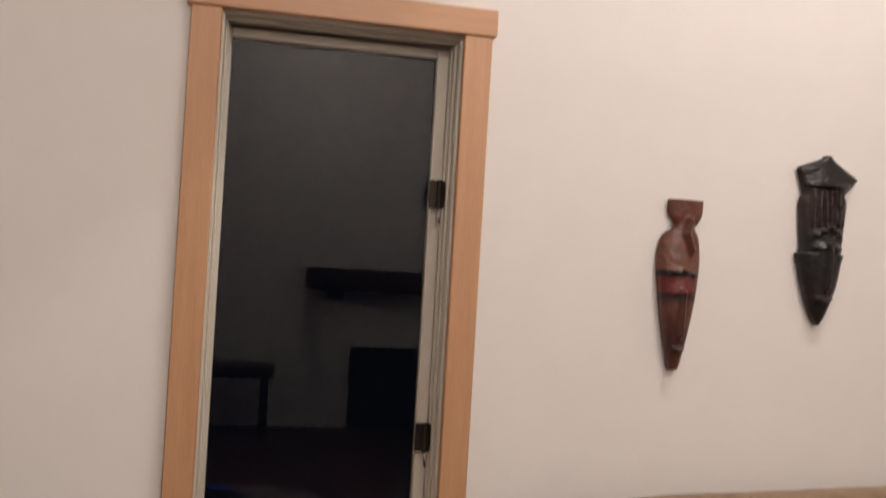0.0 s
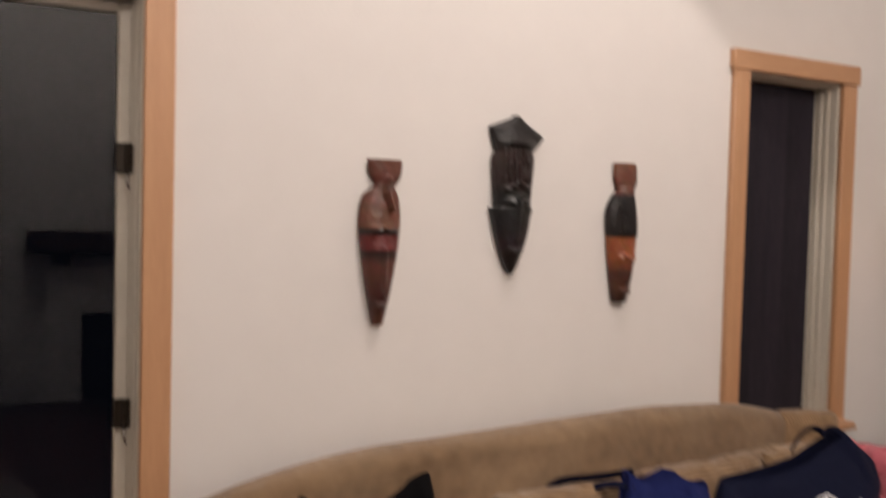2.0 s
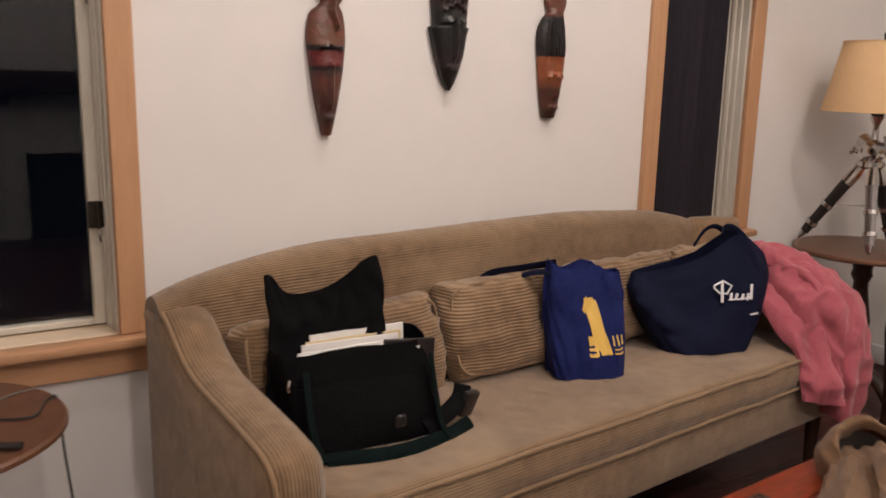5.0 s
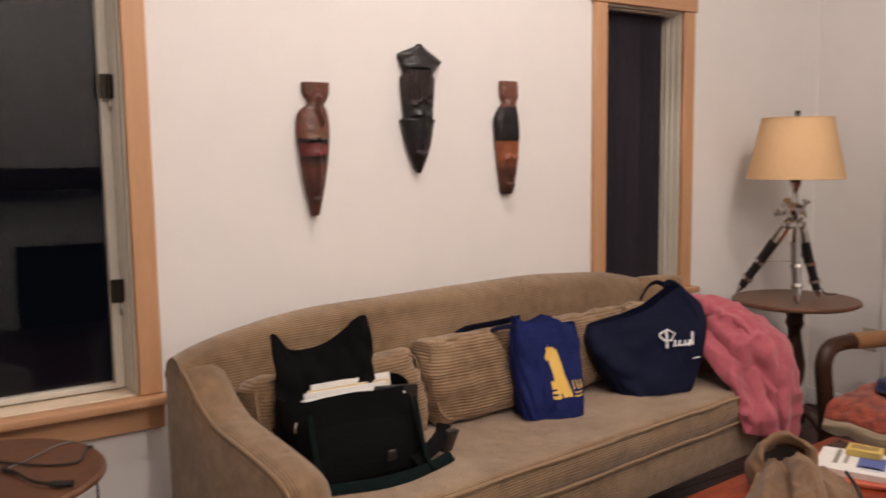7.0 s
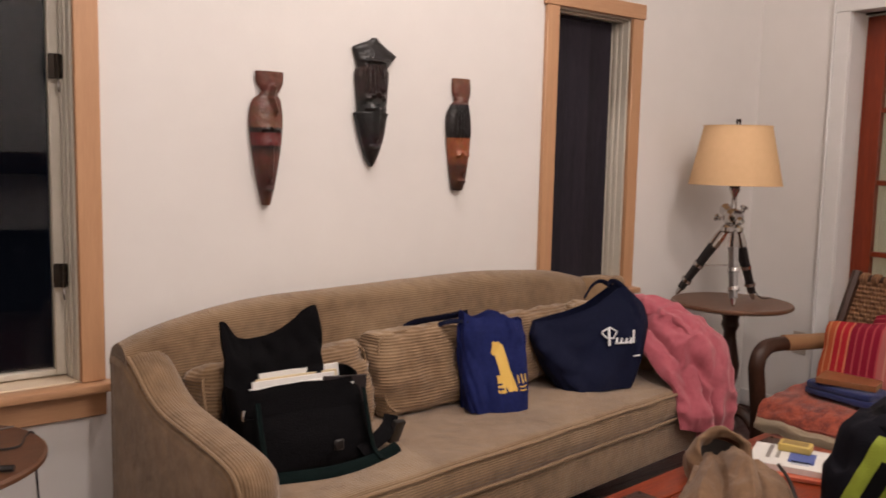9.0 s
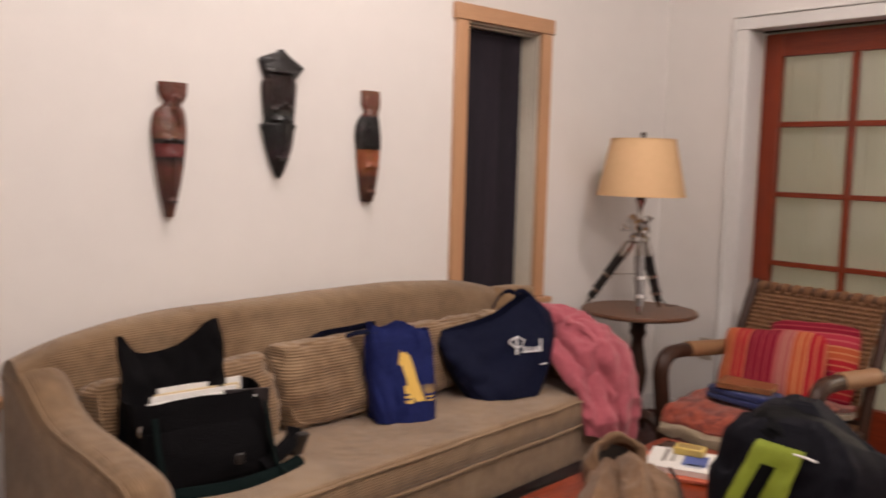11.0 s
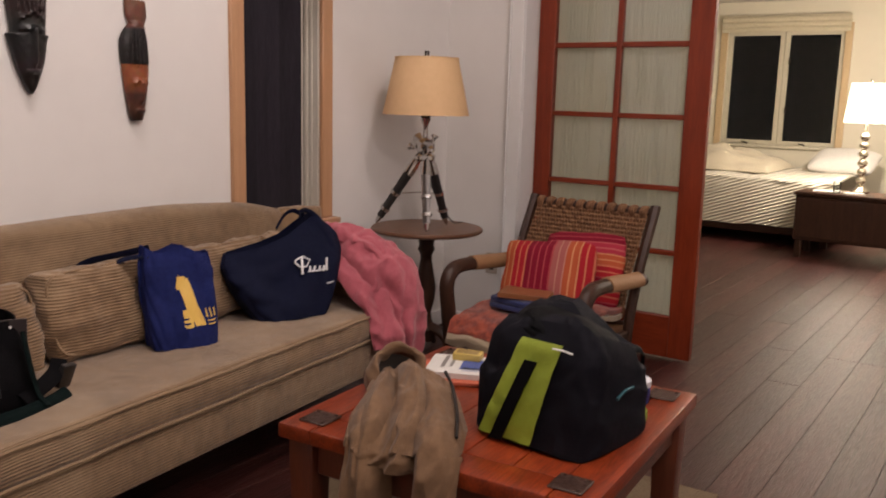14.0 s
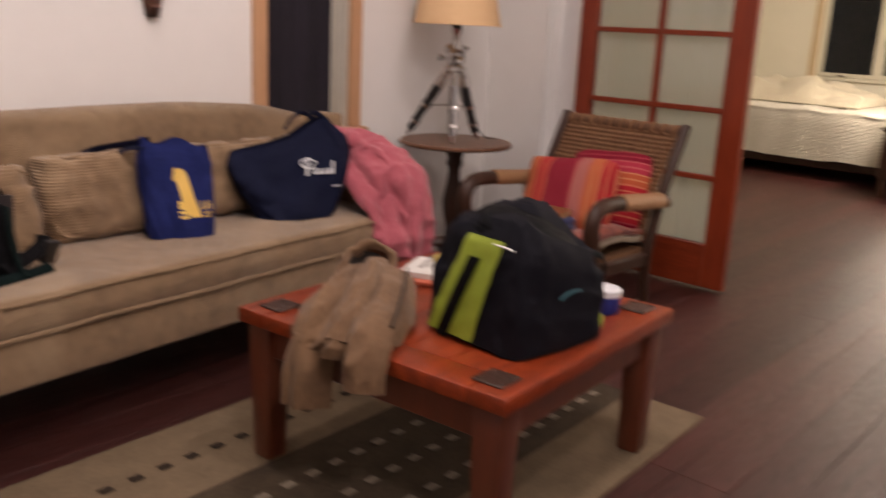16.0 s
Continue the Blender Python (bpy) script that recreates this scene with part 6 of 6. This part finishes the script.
def bed():
    cream = stripes(mat("cream_coverlet", (0.74, 0.70, 0.60), 0.9, (0.64, 0.60, 0.50), 6, bump=0.6, bump_scale=60, sheen=0.2), (0, 0.35, 1), 0.032, 0.006, 0.08)
    sheetm = mat("cream_blanket", (0.66, 0.60, 0.46), 0.9, (0.58, 0.52, 0.40), 6, bump=0.5, bump_scale=70, sheen=0.2)
    white = mat("pillow_cotton", (0.80, 0.79, 0.76), 0.85, bump=0.1)
    t = thing("bed", "bed with a cream waffle coverlet and rumpled blanket", "bed", (0, 0.08, 0))
    part("frame", box(6.88, 8.28, -1.35, 1.25, 0.10, 0.26, 0.01, 1), M_DARKWOOD, t, "dark low bed frame")
    for fx in (6.95, 8.2):
        for fy in (-1.28, 1.18):
            part("foot", box(fx - 0.03, fx + 0.03, fy - 0.03, fy + 0.03, 0, 0.10), M_DARKWOOD, t)

    def cover(u, v):
        y = 1.28 - 2.66 * v
        prof = curve_pts([(6.80, 0, 0.185), (6.795, 0, 0.42), (6.81, 0, 0.575), (6.87, 0, 0.635), (7.3, 0, 0.65), (7.8, 0, 0.65), (8.29, 0, 0.65)], 40)
        p = prof[min(int(round(u * 40)), 40)]
        w = 0.018 * noise.noise(Vector((p.x * 2, y * 3, p.z * 2))) + 0.008 * noise.noise(Vector((p.x * 8, y * 8, 1)))
        return (p.x - (0.03 * noise.noise(Vector((0, y * 4, 0))) if u < 0.4 else 0), y, p.z + w)
    part("coverlet", sheet(cover, 40, 60, 0.02), cream, t, "cream waffle-woven coverlet")

    def rumple(u, v):
        x, y = 7.05 + 1.15 * u, 1.05 - 1.75 * v
        e = math.sin(math.pi * u) ** 0.5 * math.sin(math.pi * min(1, max(0, v))) ** 0.4
        h = 0.15 * e + 0.10 * e * noise.noise(Vector((x * 2.5, y * 3, 4))) + 0.04 * e * noise.noise(Vector((x * 7, y * 7, 4)))
        return (x, y, 0.662 + 1.25 * h)
    part("blanket", sheet(rumple, 40, 50, 0.012), sheetm, t, "rumpled cream blanket")
    return t


bed()
bp = link_mesh("pillow", pillow(0.62, 0.20, 0.42, 0.7, 4.0, 0.012), mat("pillow_case", (0.78, 0.77, 0.75), 0.85, bump=0.1))
bp.matrix_basis = pose(7.85, -1.15, 0.76, 68, 0, 84)
tagged(bp, "white pillow lying on the bed", "pillow")


def chest():
    t = thing("blanket_chest", "low dark wooden chest standing before the bed", "chest", (6.52, -1.615, 0))
    part("body", box(-0.22, 0.22, -0.555, 0.555, 0.155, 0.545, 0.006, 1), M_DARKWOOD, t, "dark chest body")
    part("top", box(-0.24, 0.24, -0.575, 0.575, 0.546, 0.575, 0.005, 2), M_DARKWOOD, t, "dark chest top")
    for s in (-0.27, 0.27):
        part("drawer_front", box(-0.228, -0.2205, s - 0.255, s + 0.255, 0.18, 0.525, 0.004, 1), M_DARKWOOD, t)
    for sx in (-0.19, 0.19):
        for sy in (-0.51, 0.51):
            part("leg", box(sx - 0.025, sx + 0.025, sy - 0.025, sy + 0.025, 0, 0.155, 0.004, 1), M_DARKWOOD, t)


chest()


def bed_lamp():
    t = thing("table_lamp", "lit table lamp with white shade and beaded silver stem", "lamp", (6.60, -1.51, 0.5755))
    bm = lathe([(0.185, 0.60), (0.150, 0.935)], 40)
    bmesh.ops.solidify(bm, geom=bm.faces[:], thickness=0.002)
    part("shade", bm, glow_mat("lit_shade", (1.0, 0.86, 0.62), 2.6, (0.85, 0.8, 0.7)), t, "glowing white shade").visible_shadow = False
    brass = mat("silver_beads", (0.72, 0.66, 0.55), 0.18, (0.6, 0.54, 0.44), 10, metal=0.9)
    prof = [(0, 0), (0.075, 0), (0.08, 0.015), (0.05, 0.035), (0.03, 0.06)]
    for k in range(6):
        z = 0.07 + 0.075 * k
        prof += [(0.018, z), (0.036, z + 0.02), (0.042, z + 0.037), (0.036, z + 0.055), (0.018, z + 0.072)]
    prof += [(0.014, 0.56), (0.014, 0.66), (0, 0.66)]
    part("stem", lathe(prof, 24), brass, t, "beaded silver stem")
    part("finial", lathe([(0, 0.935), (0.006, 0.935), (0.010, 0.955), (0, 0.975)], 12), brass, t)
    return t


bed_lamp()
for k, (dx, dy, w, d, h) in enumerate(((0.0, 0.28, 0.16, 0.22, 0.008), (-0.08, 0.05, 0.12, 0.16, 0.012))):
    solid("paper_pad", box(-w / 2, w / 2, -d / 2, d / 2, 0, h, 0.001, 1), mat("pad_paper", (0.75, 0.74, 0.72), 0.8), "white papers lying on the chest", "papers", (6.5 + dx, -1.55 + dy, 0.5755), 12 * k + 5)
gl = solid("drinking_glass", lathe([(0, 0), (0.028, 0), (0.032, 0.10), (0.030, 0.10), (0.027, 0.006), (0, 0.006)], 20), M_GLASS, "clear drinking glass on the chest", "glass", (6.42, -1.36, 0.5755))

# ---- floorboards: each its own piece ----
plank_meshes = {}


def plank(x0, x1, y0, y1):
    key = (round(x1 - x0, 3), round(y1 - y0, 3))
    if key not in plank_meshes:
        l, w = key
        bm = box(-l / 2 + 0.001, l / 2 - 0.001, -w / 2 + 0.0007, w / 2 - 0.0007, -0.0215, 0.0, 0.0008, 1)
        me = bpy.data.meshes.new("plank")
        bm.to_mesh(me)
        bm.free()
        me.materials.append(M_PLANK)
        plank_meshes[key] = me
    o = new("plank", plank_meshes[key])
    o.parent = floor
    o.location = ((x0 + x1) / 2, (y0 + y1) / 2, 0)


def lay_boards(xa, xb, ya, yb, width, seed):
    rnd = random.Random(seed)
    rows = int(math.ceil((yb - ya) / width))
    for r in range(rows):
        y0 = ya + r * width
        y1 = min(y0 + width, yb)
        x = xa
        first = True
        while x < xb - 0.01:
            step = rnd.choice((1.2, 1.8, 2.4)) if first else 2.4
            first = False
            x1 = min(x + step, xb)
            if xb - x1 < 0.3:
                x1 = xb
            plank(x, x1, y0, y1)
            x = x1


lay_boards(WX0, 8.4, WY0, -0.0, 0.155, 5)
lay_boards(bx0, 8.4, 0.0, BY1, 0.155, 9)
